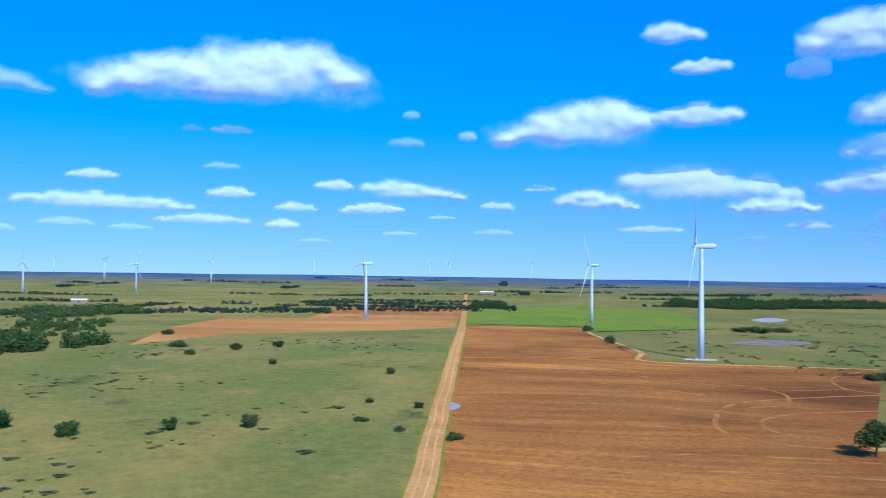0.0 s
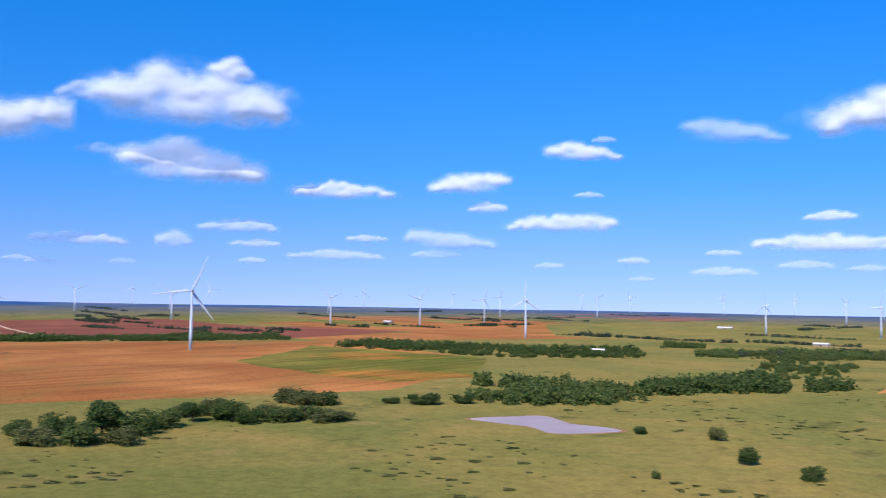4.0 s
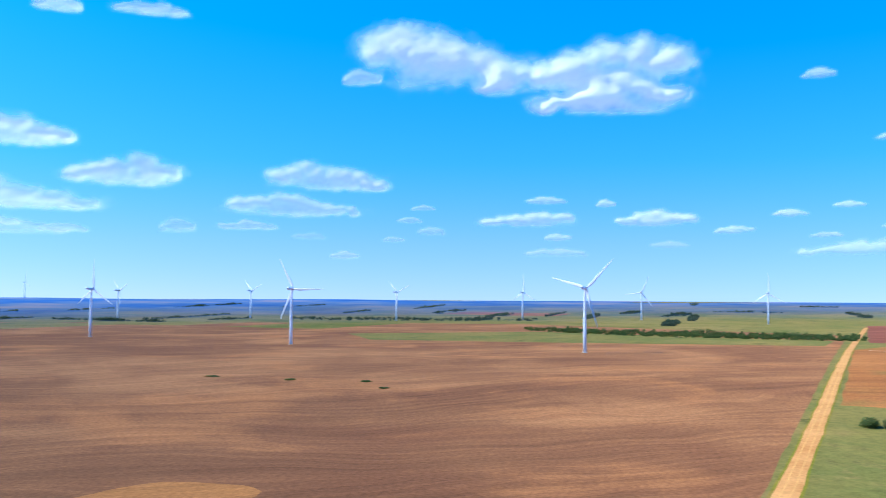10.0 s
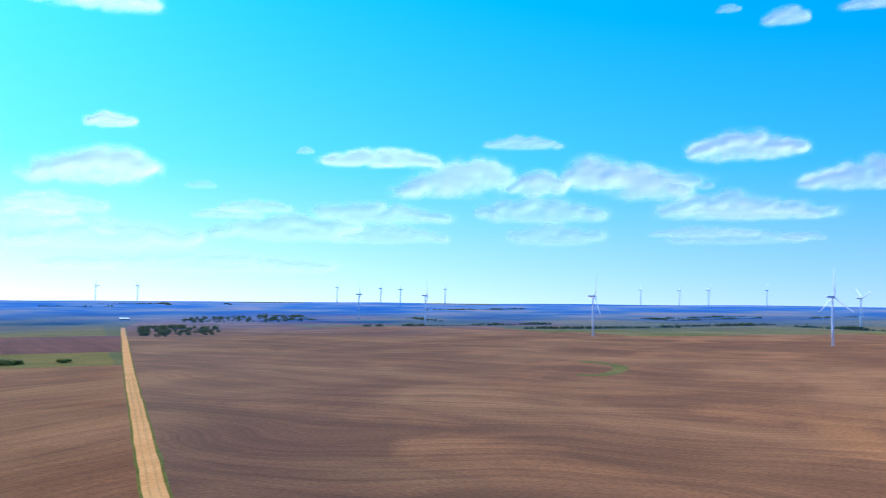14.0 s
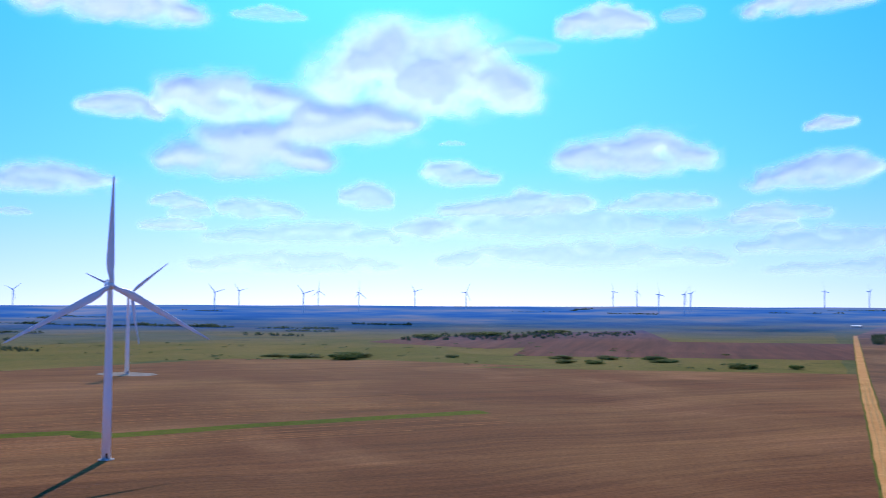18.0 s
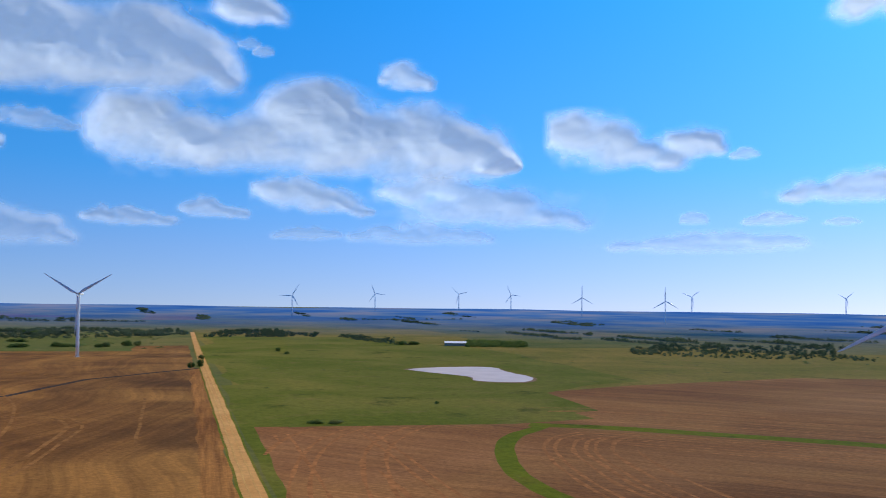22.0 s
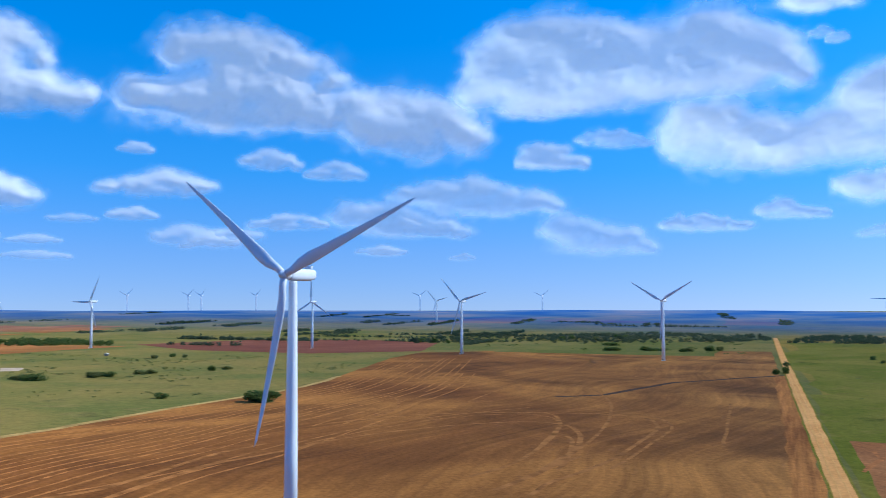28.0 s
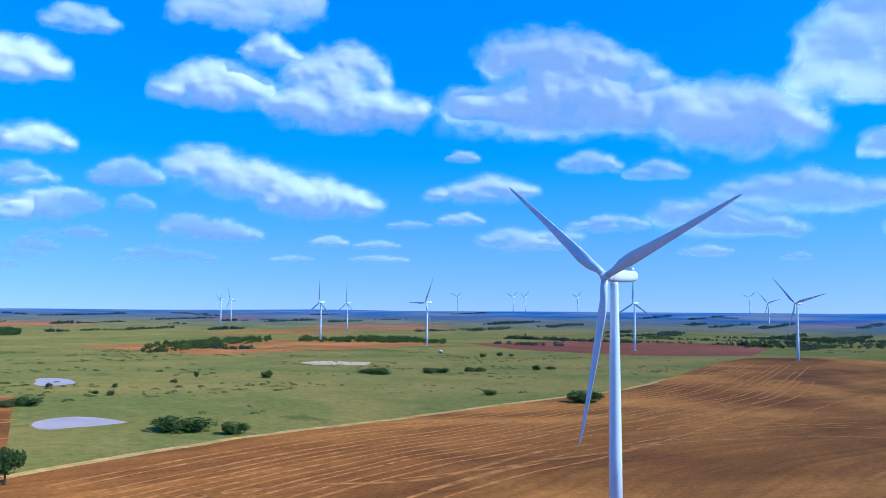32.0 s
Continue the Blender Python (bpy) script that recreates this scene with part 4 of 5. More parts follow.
def tube(rings, n=24, cap=True):
    """A round body from (z, radius) rings."""
    bm = bmesh.new()
    loops = [[bm.verts.new((r * math.cos(2 * math.pi * k / n), r * math.sin(2 * math.pi * k / n), z)) for k in range(n)] for z, r in rings]
    for a, b in zip(loops, loops[1:]):
        for k in range(n):
            bm.faces.new((a[k], a[(k + 1) % n], b[(k + 1) % n], b[k])).smooth = True
    if cap:
        bm.faces.new(loops[-1])
        bm.faces.new(loops[0][::-1])
    return bm


def blade_body():
    """One blade, pointing up from the hub: round root, wide shoulder, thin twisted tip."""
    bm = bmesh.new()
    loops = []
    m = 12
    for z, chord, thick, twist in ((1.0, 2.2, 2.2, 0), (3.5, 2.3, 2.2, 8), (7, 3.3, 1.5, 14), (11, 3.9, 1.05, 12), (18, 3.3, 0.75, 8), (28, 2.5, 0.5, 5), (38, 1.75, 0.33, 2), (46, 1.15, 0.2, 0), (50.5, 0.7, 0.1, -1), (52, 0.18, 0.04, -1)):
        ring = []
        for k in range(m):
            a = 2 * math.pi * k / m
            x, y = chord * (0.5 * math.cos(a) - (0.18 if z > 4 else 0)), thick * 0.5 * math.sin(a) * (1 - 0.35 * math.cos(a) * (z > 4))
            t = radians(twist)
            ring.append(bm.verts.new((x * math.cos(t) - y * math.sin(t), x * math.sin(t) + y * math.cos(t) - 0.0009 * z * z, z)))
        loops.append(ring)
    for a, b in zip(loops, loops[1:]):
        for k in range(m):
            bm.faces.new((a[k], a[(k + 1) % m], b[(k + 1) % m], b[k])).smooth = True
    bm.faces.new(loops[-1])
    bm.faces.new(loops[0][::-1])
    return bm


def nacelle_body():
    """The housing behind the rotor: a long box with rounded edges, tapering to the rear."""
    bm = bmesh.new()
    loops = []
    for y, w, h, lift in ((-2.0, 2.6, 2.6, 0), (-1.2, 3.3, 3.4, 0.05), (2, 3.6, 3.8, 0.1), (7.5, 3.5, 3.7, 0.2), (9.6, 3.2, 3.2, 0.35), (10.4, 2.4, 2.3, 0.4)):
        ring = []
        for k in range(16):
            a = 2 * math.pi * (k + 0.5) / 16
            cx, cz = math.cos(a), math.sin(a)
            s = (abs(cx) ** 4 + abs(cz) ** 4) ** -0.25
            ring.append(bm.verts.new((cx * s * w / 2, y, cz * s * h / 2 + lift)))
        loops.append(ring)
    for a, b in zip(loops, loops[1:]):
        for k in range(16):
            bm.faces.new((a[k], b[k], b[(k + 1) % 16], a[(k + 1) % 16])).smooth = True
    bm.faces.new(loops[-1][::-1])
    bm.faces.new(loops[0])
    return bm


def first_turbine(phase):
    """A turbine at the origin with its rotor towards -y."""
    root = new("wind_turbine")
    part("footing", tube([(-1.2, 3.6), (0.25, 3.6), (0.4, 3.3)]), GRAVEL, root, "round concrete footing")
    tower = part("tower", tube([(0.2, 2.15), (27, 1.94), (54, 1.62), (HUB - 2.2, 1.25), (HUB - 1.5, 1.25)]), STEEL, root, "tall tapered white steel tower")
    for z, r in ((27, 1.94), (54, 1.62)):
        part("flange", tube([(z - 0.09, r + 0.02), (z + 0.09, r + 0.02)]), STEEL, tower, "welded ring where two tower sections meet")
    part("door", box(-0.5, -2.19, 0.9, 0.5, -2.05, 3.2, 0.04), DARK, tower, "grey steel service door")
    part("stairs", box(-0.7, -4.0, 0.2, 0.7, -2.15, 0.85, 0.05), STEEL, tower)
    nac = part("nacelle", nacelle_body(), STEEL, root, "white box-shaped nacelle housing")
    nac.location = (0, -0.5, HUB + 0.3)
    part("cooler", box(-1.3, 7.6, 2.0, 1.3, 8.6, 3.0, 0.12), STEEL, nac)
    part("vent", box(-1.0, 10.35, -0.4, 1.0, 10.48, 1.0, 0.04), DARK, nac)
    part("wind_vane", box(-0.06, 9.2, 1.9, 0.06, 9.3, 3.6), DARK, nac)
    hub = part("hub", tube([(-2.0, 1.45), (-0.8, 1.6), (0.6, 1.45), (1.5, 1.0), (2.1, 0.45), (2.25, 0.05)], 20), BLADE, root, "rounded white rotor hub")
    hub.matrix_local = Matrix.Translation((0, -4.2, HUB + 0.3)) @ pose(0, 0, 0, 90)
    me = None
    for k in range(3):
        if me is None:
            b = part("blade", blade_body(), BLADE, root, "long slender white blade")
            me = b.data
        else:
            b = tagged(new("blade", me), "long slender white blade")
            b.parent = root
        b.matrix_local = Matrix.Translation((0, -4.2, HUB + 0.3)) @ pose(0, 0, 0, -3) @ pose(0, 0, 0, 0, phase + 120 * k)
    tagged(root, "white three-bladed wind turbine on a tubular tower", "wind turbine", "wind farm")
    return root


MODELS = {}


def wind_turbine(x, y, face=None, phase=None, label=""):
    """A turbine on the land; face is the bearing to which its rotor looks, phase the turn of its blades."""
    face = random.uniform(66, 88) if face is None else face
    phase = random.choice((0, 30, 52, 75, 97)) if phase is None else phase
    at = pose(x, y, land(x, y), 0, 0, face + 180)
    if phase not in MODELS:
        ob = MODELS[phase] = first_turbine(phase)
        ob.matrix_basis = at
    else:
        ob = copy_thing(MODELS[phase], at)
    if label:
        tagged(ob, label)
    return ob


for x, y, r in ((649, -680, 22), (137, 639, 8)):
    patch("crane_pad", [(x + r * math.cos(k * 0.7) * 1.6, y + r * math.sin(k * 0.7)) for k in range(9)], BARE, "pale gravel pad at the foot of a turbine", "gravel pad", 0.2, 5, 1.5)
wind_turbine(236, 141, 81, -53, "white wind turbine standing near in the ploughed field")
wind_turbine(115, 4549)
wind_turbine(116, 1243)
wind_turbine(137, 639, 77, 8)
wind_turbine(-1268, 2211)
wind_turbine(-2150, 4010)
wind_turbine(-1516, 3198)
wind_turbine(-1038, 2384)
wind_turbine(-1125, 3255)
wind_turbine(-995, 4440)
wind_turbine(-206, 1260)
wind_turbine(-410, 4531)
wind_turbine(-309, 4539)
wind_turbine(-2431, 3846)
wind_turbine(-2799, 3588)
wind_turbine(-4260, 1598)
wind_turbine(-2668, 1126)
wind_turbine(-1134, 507)
wind_turbine(-4116, 1939)
wind_turbine(-2280, 1467)
wind_turbine(-3733, 2601)
wind_turbine(-2121, 1689)
wind_turbine(-3454, 2962)
wind_turbine(-2229, 2058)
wind_turbine(-2557, 2447)
wind_turbine(-1344, 1363)
wind_turbine(-2985, 3434)
wind_turbine(-2411, 2870)
wind_turbine(-2447, -129)
wind_turbine(-2754, 297)
wind_turbine(-1118, 199)
wind_turbine(-2892, 649)
wind_turbine(-3379, 1054)
wind_turbine(-2196, -1087)
wind_turbine(-2472, -809)
wind_turbine(-1084, -273)
wind_turbine(-2610, -488)
wind_turbine(-1846, -1757)
wind_turbine(-2204, -1580)
wind_turbine(-1092, -711)
wind_turbine(-3000, -3421)
wind_turbine(-2790, -3594)
wind_turbine(-743, -2669)
wind_turbine(-1240, -4063)
wind_turbine(-1209, -3667)
wind_turbine(-818, -2261)
wind_turbine(-1484, -3833)
wind_turbine(-924, -1556)
wind_turbine(-2524, -3786)
wind_turbine(-2679, -3678)
wind_turbine(-1129, -1133)
wind_turbine(-1113, -4412)
wind_turbine(628, -3483)
wind_turbine(532, -3499)
wind_turbine(540, -3709)
wind_turbine(43, -4550)
wind_turbine(-148, -4548)
wind_turbine(2406, -3021)
wind_turbine(1983, -3054)
wind_turbine(1899, -3362)
wind_turbine(1982, -4096)
wind_turbine(1573, -3798)
wind_turbine(1026, -4433)
wind_turbine(912, -4458)
wind_turbine(2772, -1569)
wind_turbine(3489, -2921)
wind_turbine(311, -314, 52, 0)
wind_turbine(649, -680)
wind_turbine(2741, -3631)
wind_turbine(2415, -3856)
wind_turbine(4171, -804)
wind_turbine(4366, -1281)
wind_turbine(3416, -1542)
wind_turbine(3896, -2351)
wind_turbine(1212, 152, 72, 60)
wind_turbine(3428, -336)
wind_turbine(4283, -1537)
wind_turbine(1272, 462)
wind_turbine(4401, 1156)
wind_turbine(1200, 1419)
wind_turbine(1703, 1896)
wind_turbine(1211, 1126)
wind_turbine(3438, 2980)
wind_turbine(3619, 2758)
wind_turbine(3809, 2489)
wind_turbine(1343, 763)
wind_turbine(4199, 1753)
wind_turbine(2822, 1116)
wind_turbine(1695, 2517)
wind_turbine(1808, 2623)
wind_turbine(3656, 2708)


# ---- clouds ----
def cloud_material():
    """Vapour: thin rims let the sun through, thick hearts are coloured greyer, a bluish glow is added; the edge thins
    out to nothing.
    """
    m = bpy.data.materials.new("cloud vapour")
    m.use_nodes = True
    n, l = m.node_tree.nodes, m.node_tree.links
    n.remove(n["Principled BSDF"])
    at, veil, heart_shade = n.new("ShaderNodeAttribute"), n.new("ShaderNodeAttribute"), n.new("ShaderNodeAttribute")
    at.attribute_name, veil.attribute_name, heart_shade.attribute_name = "thick", "body", "deep"
    d, tr, gap = n.new("ShaderNodeBsdfDiffuse"), n.new("ShaderNodeBsdfTranslucent"), n.new("ShaderNodeBsdfTransparent")
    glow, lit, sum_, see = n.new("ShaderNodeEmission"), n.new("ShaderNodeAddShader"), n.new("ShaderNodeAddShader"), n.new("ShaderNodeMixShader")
    add = n.new("ShaderNodeMath")
    add.operation = "MULTIPLY_ADD"
    add.inputs[1].default_value = 0.22
    l.new(spot(n, l, 130, 5, rough=0.55), add.inputs[0])
    l.new(at.outputs["Fac"], add.inputs[2])
    d.inputs[0].default_value = (0.44, 0.465, 0.495, 1)
    # shade by colour: hearts and bases pass less light, along a grey ramp
    l.new(ramp(n, l, heart_shade.outputs["Fac"], (0.05, (0.72, 0.73, 0.74)), (0.34, (0.55, 0.57, 0.60)), (0.68, (0.23, 0.28, 0.34))), tr.inputs[0])
    # bluish emission stands in for light scattered inside the vapour
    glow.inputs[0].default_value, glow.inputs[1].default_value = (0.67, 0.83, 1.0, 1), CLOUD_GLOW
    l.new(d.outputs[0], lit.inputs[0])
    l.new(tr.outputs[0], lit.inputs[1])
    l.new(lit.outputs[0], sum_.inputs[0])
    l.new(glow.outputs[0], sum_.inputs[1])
    rg = n.new("ShaderNodeMapRange")
    rg.interpolation_type = "SMOOTHSTEP"
    rg.inputs["From Min"].default_value, rg.inputs["From Max"].default_value = -0.06, 0.89
    l.new(add.outputs[0], rg.inputs["Value"])
    dim = n.new("ShaderNodeMath")
    dim.operation = "MULTIPLY"
    l.new(rg.outputs[0], dim.inputs[0])
    l.new(veil.outputs["Fac"], dim.inputs[1])
    l.new(dim.outputs[0], see.inputs[0])
    l.new(gap.outputs[0], see.inputs[1])
    l.new(sum_.outputs[0], see.inputs[2])
    l.new(see.outputs[0], n["Material Output"].inputs[0])
    return m


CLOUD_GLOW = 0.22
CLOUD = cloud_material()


def lobe(rng, u, v, asp, crest):
    """Heads of one heap within -1 to 1: rounded, highest at the crest, over a flatter base."""
    heads = [(0.0, -0.28, 0.86, 0.62, 0.9)]
    count = int(7 + 4 * asp)
    for k in range(count):
        cu = -0.86 + 1.72 * (k + rng.uniform(0.1, 0.9)) / count
        top = (1 - 0.8 * min(1, abs(cu - crest) / 1.5) ** 1.3) * rng.uniform(0.72, 1.0)
        rv = (0.26 + 0.26 * top) * rng.uniform(0.8, 1.2)
        ru = min(max(rv / asp * rng.uniform(1.1, 2.0), 0.09), 0.6)
        heads.append((cu, -0.7 + 1.75 * top - rv - rng.uniform(0, 0.15), ru, rv, rng.uniform(0.8, 1.0)))
    pile = sum((g * np.exp(-1.5 * (((u - cu) / ru) ** 2 + ((v - cv) / rv) ** 2))) ** 3 for cu, cv, ru, rv, g in heads)
    floor = np.clip((v + 1.15) / 0.6, 0, 1)
    return pile * (floor * floor * (3 - 2 * floor)) ** 3


def cloud(az, el, width, height, crest=0.0, body=0.9, heaps=((0, 0, 1, 1),)):
    """A cumulus of that width and height in degrees as seen from the crossing: one heap or several grown together (u, v, half width, half height, crest)."""
    far = 4250 + 35 * max(0, 14 - el)
    w, h = far * math.tan(radians(width / 2)), far * math.tan(radians(height / 2)) * 1.12
    rng = random.Random(round(az * 100) + round(el * 1000))
    nx, ny = max(16, min(190, int(width * 7))), max(10, min(80, int(height * 12)))
    u = np.linspace(-1.3, 1.3, nx + 1)[None, :]
    v = np.linspace(-1.3, 1.3, ny + 1)[:, None]
    veil = body < 0.56                                 # veils are smooth
    pile = 0
    for cu, cv, su, sv, *top in heaps:
        su, sv = (su * 1.04, sv * 1.17) if len(heaps) > 1 else (su, sv)
        pile = pile + lobe(rng, (u - cu) / su, (v - cv) / sv, max(w * su / (h * sv), 1), top[0] if top else crest) ** 0.55
    rim = np.clip(np.minimum((1.3 - np.abs(u)) * 4, (1.3 - np.abs(v)) * 3), 0, 1)
    dome = 1.5 * np.tanh(pile ** (1 / 1.65) / 1.5) * rim
    grain, puff = np.empty_like(dome), np.empty_like(dome)
    ball = max(48, min(125, 0.42 * h * heaps[0][3]))
    size = min(190, 45 + 0.6 * h * heaps[0][3]) * (1.8 if veil else 1)
    for j in range(ny + 1):
        for i in range(nx + 1):
            grain[j, i] = noise.fractal((u[0, i] * w / size + az * 7, v[j, 0] * h / size * 1.3, el), 0.7, 2.1, 4)
            at = Vector((u[0, i] * w / ball + az * 3 + 0.5 * grain[j, i], v[j, 0] * h / ball * 1.25, el))
            puff[j, i] = 0.55 - noise.voronoi(at)[0][0] + 0.45 * (0.55 - noise.voronoi(at * 2.3)[0][0])
    thick = dome - 0.21 + (grain * (0.16 if veil else 0.22) + puff * (0 if veil else 0.2)) * np.clip(3.2 * dome + 0.15, 0, 1)
    deep = thick + 0.4 * np.clip(0.1 - v, 0, 1)         # painted shade: the base counts as thicker, so it comes out greyer
    thick = np.where(rim < 1, np.minimum(thick, rim - 0.75), thick)
    depth = (dome + (0.08 * grain + 0.1 * puff) * dome) * min(h * heaps[0][3], 260) * 0.5 - 0.28 * v * dome * h   # the heads lean back over the base
    m = pose(0, 0, EYE, 0, 0, az) @ pose(0, 0, 0, el) @ Matrix.Translation((0, far, 0))
    verts, faces = [], []
    keep = thick > -0.34
    for j in range(ny + 1):
        for i in range(nx + 1):
            verts.append(m @ Vector((u[0, i] * w, -depth[j, i], v[j, 0] * h)))
    for j in range(ny):
        for i in range(nx):
            if keep[j, i] or keep[j, i + 1] or keep[j + 1, i] or keep[j + 1, i + 1]:
                k = j * (nx + 1) + i
                faces.append((k, k + 1, k + nx + 2, k + nx + 1))
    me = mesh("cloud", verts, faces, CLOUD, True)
    me.attributes.new("thick", "FLOAT", "POINT").data.foreach_set("value", thick.astype(np.float32).ravel())
    me.attributes.new("deep", "FLOAT", "POINT").data.foreach_set("value", deep.astype(np.float32).ravel())
    me.attributes.new("body", "FLOAT", "POINT").data.foreach_set("value", np.full(thick.size, body, dtype=np.float32))
    label = "thin wisp of white cloud" if veil else "broad bank of white cumulus heaps grown together" if len(heaps) > 1 else "white heaped cumulus cloud with a soft grey base" if h > 130 else "small white fair-weather cumulus cloud"
    return tagged(new("cloud", me), label, "cloud", "clouds in the sky")


cloud(348, 12.98, 3.8, 1.19, 0, 0.9)
cloud(338.8, 14.24, 6.6, 3.32, 0, 1)
cloud(341.7, 12.58, 2.4, 1.8, 0, 0.6)
cloud(337.1, 9.87, 4.4, 2.25, 0, 0.9)
cloud(349.0, 5.40, 16.3, 3.05, 0, 0.92, ((0.18, 0.24, 0.70, 0.76, -0.3), (0.65, -0.63, 0.35, 0.37, 0), (-0.66, -0.37, 0.34, 0.45, -0.3)))
cloud(337.2, 5.95, 7.8, 2.13, 0, 0.85, ((-0.21, -0.19, 0.79, 0.81, 0), (0.30, 0.25, 0.70, 0.75, 0.1)))
cloud(351, 2.9, 4.4, 0.61, 0, 0.6)
cloud(341.6, 3.13, 2.8, 0.75, 0, 0.7)
cloud(338.5, 2.32, 2, 0.5, 0, 0.5)
cloud(344.5, 2.3, 2.9, 0.59, 0, 0.4)
cloud(336.8, 3.62, 2.8, 1.14, 0, 0.7)
cloud(18.1, 12.49, 19.1, 4.45, 0.3, 1)
cloud(31.6, 11.12, 6.3, 1.89, -0.5, 0.45)
cloud(18, 8.85, 2.8, 0.65, 0, 0.7)
cloud(20.4, 8.84, 1.3, 0.54, 0, 0.4)
cloud(2.8, 8.86, 1.2, 0.86, 0, 0.5)
cloud(349.7, 15.05, 4, 1.66, -0.3, 0.9)
cloud(356, 9.7, 10.5, 3.58, 0.4, 1)
cloud(348.4, 10.02, 6, 1.73, 0, 0.9)
cloud(6.5, 10.16, 1.1, 0.72, 0, 0.35)
cloud(6.8, 8.42, 2.4, 0.83, 0, 0.3)
cloud(26.2, 5.71, 3.2, 0.79, 0, 0.75)
cloud(25.4, 4.12, 11.9, 1.34, -0.2, 0.8)
cloud(18, 4.89, 3.3, 0.92, 0, 0.8)
cloud(19.6, 3.2, 6.6, 0.92, 0, 0.7)
cloud(13.9, 4.09, 2.8, 0.81, 0, 0.8)
cloud(14.7, 2.97, 2.2, 0.81, 0, 0.8)
cloud(11.4, 5.53, 2.6, 0.92, 0, 0.8)
cloud(6.2, 5.32, 7.4, 1.38, -0.4, 0.85)
cloud(8.9, 4.12, 4.6, 0.99, 0, 0.85)
cloud(0.8, 4.37, 2.4, 0.72, 0, 0.7)
cloud(4.4, 3.58, 2, 0.36, 0, 0.5)
cloud(358, 5.55, 2, 0.63, 0, 0.7)
cloud(24, 2.57, 2.9, 0.55, 0, 0.4)
cloud(7.1, 2.5, 2.7, 0.44, 0, 0.45)
cloud(12.7, 1.97, 2.2, 0.37, 0, 0.35)
cloud(1.1, 2.66, 2.8, 0.54, 0, 0.4)
cloud(18.5, 6.58, 2.4, 0.66, 0, 0.35)
cloud(66.1, 13.05, 12.2, 4.21, 0, 0.9, ((-0.00, -0.12, 1.00, 0.88, -0.1), (0.33, 0.63, 0.20, 0.37, 0)))
cloud(72.6, 12.5, 3.2, 1.33, 0, 0.5)
cloud(66.1, 8.65, 9.2, 2.98, -0.2, 0.95)
cloud(71.7, 9.13, 2.9, 0.85, 0, 0.3)
cloud(56.6, 7.33, 6.8, 1.35, 0, 0.9)
cloud(48.4, 8.01, 5.2, 1.83, 0.2, 0.95)
cloud(47.1, 6.39, 2.6, 0.92, 0, 0.7)
cloud(40.9, 10.02, 5.1, 1.44, -0.3, 0.9)
cloud(40.6, 7.24, 2, 0.51, 0, 0.5)
cloud(39.7, 10.74, 1.6, 0.54, 0, 0.4)
cloud(42.3, 5.47, 7.8, 1.57, 0.1, 0.85)
cloud(37.8, 3.04, 2.1, 0.65, 0, 0.5)
cloud(37.3, 1.86, 1.8, 0.43, 0, 0.35)
cloud(32.3, 2.36, 4.4, 0.77, 0, 0.45)
cloud(32.3, 3.54, 2.3, 0.53, 0, 0.5)
cloud(27.6, 2.78, 3.5, 0.75, 0, 0.4)
cloud(72.7, 3.69, 6, 1.02, 0, 0.65)
cloud(70.1, 2.37, 1.8, 0.45, 0, 0.3)
cloud(67.1, 3.84, 2.2, 1.58, 0, 0.5)
cloud(63.2, 4.85, 5.4, 1.18, 0, 0.6)
cloud(62.1, 3.75, 3.4, 0.72, 0, 0.6)
cloud(62.3, 2.66, 1.8, 0.58, 0, 0.5)
cloud(57, 3.13, 6.9, 0.8, 0, 0.5)
cloud(55, 4.24, 2.9, 0.59, 0, 0.6)
cloud(49.6, 4.29, 6.8, 1.58, -0.3, 0.5)
cloud(50.5, 3.3, 3.5, 0.74, 0, 0.4)
cloud(43.1, 2.67, 2, 0.59, 0, 0.4)
cloud(75.9, 2.38, 1.8, 0.46, 0, 0.4)
cloud(77.6, 10.64, 8, 3.34, 0.6, 1)
cloud(85.5, 9.52, 3, 0.73, 0, 0.5)
cloud(90, 13.43, 1.9, 0.78, 0, 0.5)
cloud(107.8, 5.05, 6.5, 1.26, 0.2, 0.8)
cloud(106.6, 6.24, 2.9, 0.62, 0, 0.6)
cloud(102.8, 6, 1.2, 0.6, 0, 0.6)
cloud(99.6, 5.02, 5.6, 1.22, 0, 0.8)
cloud(105.9, 3.85, 1.8, 0.62, 0, 0.6)
cloud(94.9, 4.23, 2.7, 0.66, 0, 0.6)
cloud(91.7, 5.2, 2.2, 0.62, 0, 0.6)
cloud(88.4, 5.61, 1.8, 0.55, 0, 0.55)
cloud(89.7, 3.84, 1.8, 0.51, 0, 0.5)
cloud(88.1, 3.05, 7.2, 1.11, 0.3, 0.5)
cloud(106, 2.87, 4.4, 0.76, 0, 0.4)
cloud(86.2, 4.3, 1.1, 0.44, 0, 0.3)
cloud(74.7, 2.28, 1.8, 0.54, 0, 0.4)
cloud(98.8, 3.34, 2.6, 0.54, 0, 0.3)
cloud(107.9, 14.63, 20.6, 5.71, 0, 0.98, ((-0.54, 0.30, 0.46, 0.70, -0.3), (0.33, 0.04, 0.67, 0.56, 0.4), (0.50, -0.52, 0.48, 0.42, 0.2)))
cloud(118.7, 14.02, 2.4, 1.28, 0, 0.6)
cloud(139.8, 9.55, 7.7, 2.21, -0.1, 0.95)
cloud(133.4, 7.58, 7.3, 2.2, 0.2, 0.9)
cloud(120.8, 7.63, 7.8, 2.09, -0.2, 0.85)
cloud(140, 5.85, 11.3, 2.06, -0.2, 0.6)
cloud(123, 5.78, 9.2, 1.76, -0.2, 0.75)
cloud(125.9, 4.42, 4, 0.73, 0, 0.6)
cloud(144.8, 7.85, 6.3, 1.81, -0.6, 0.5)
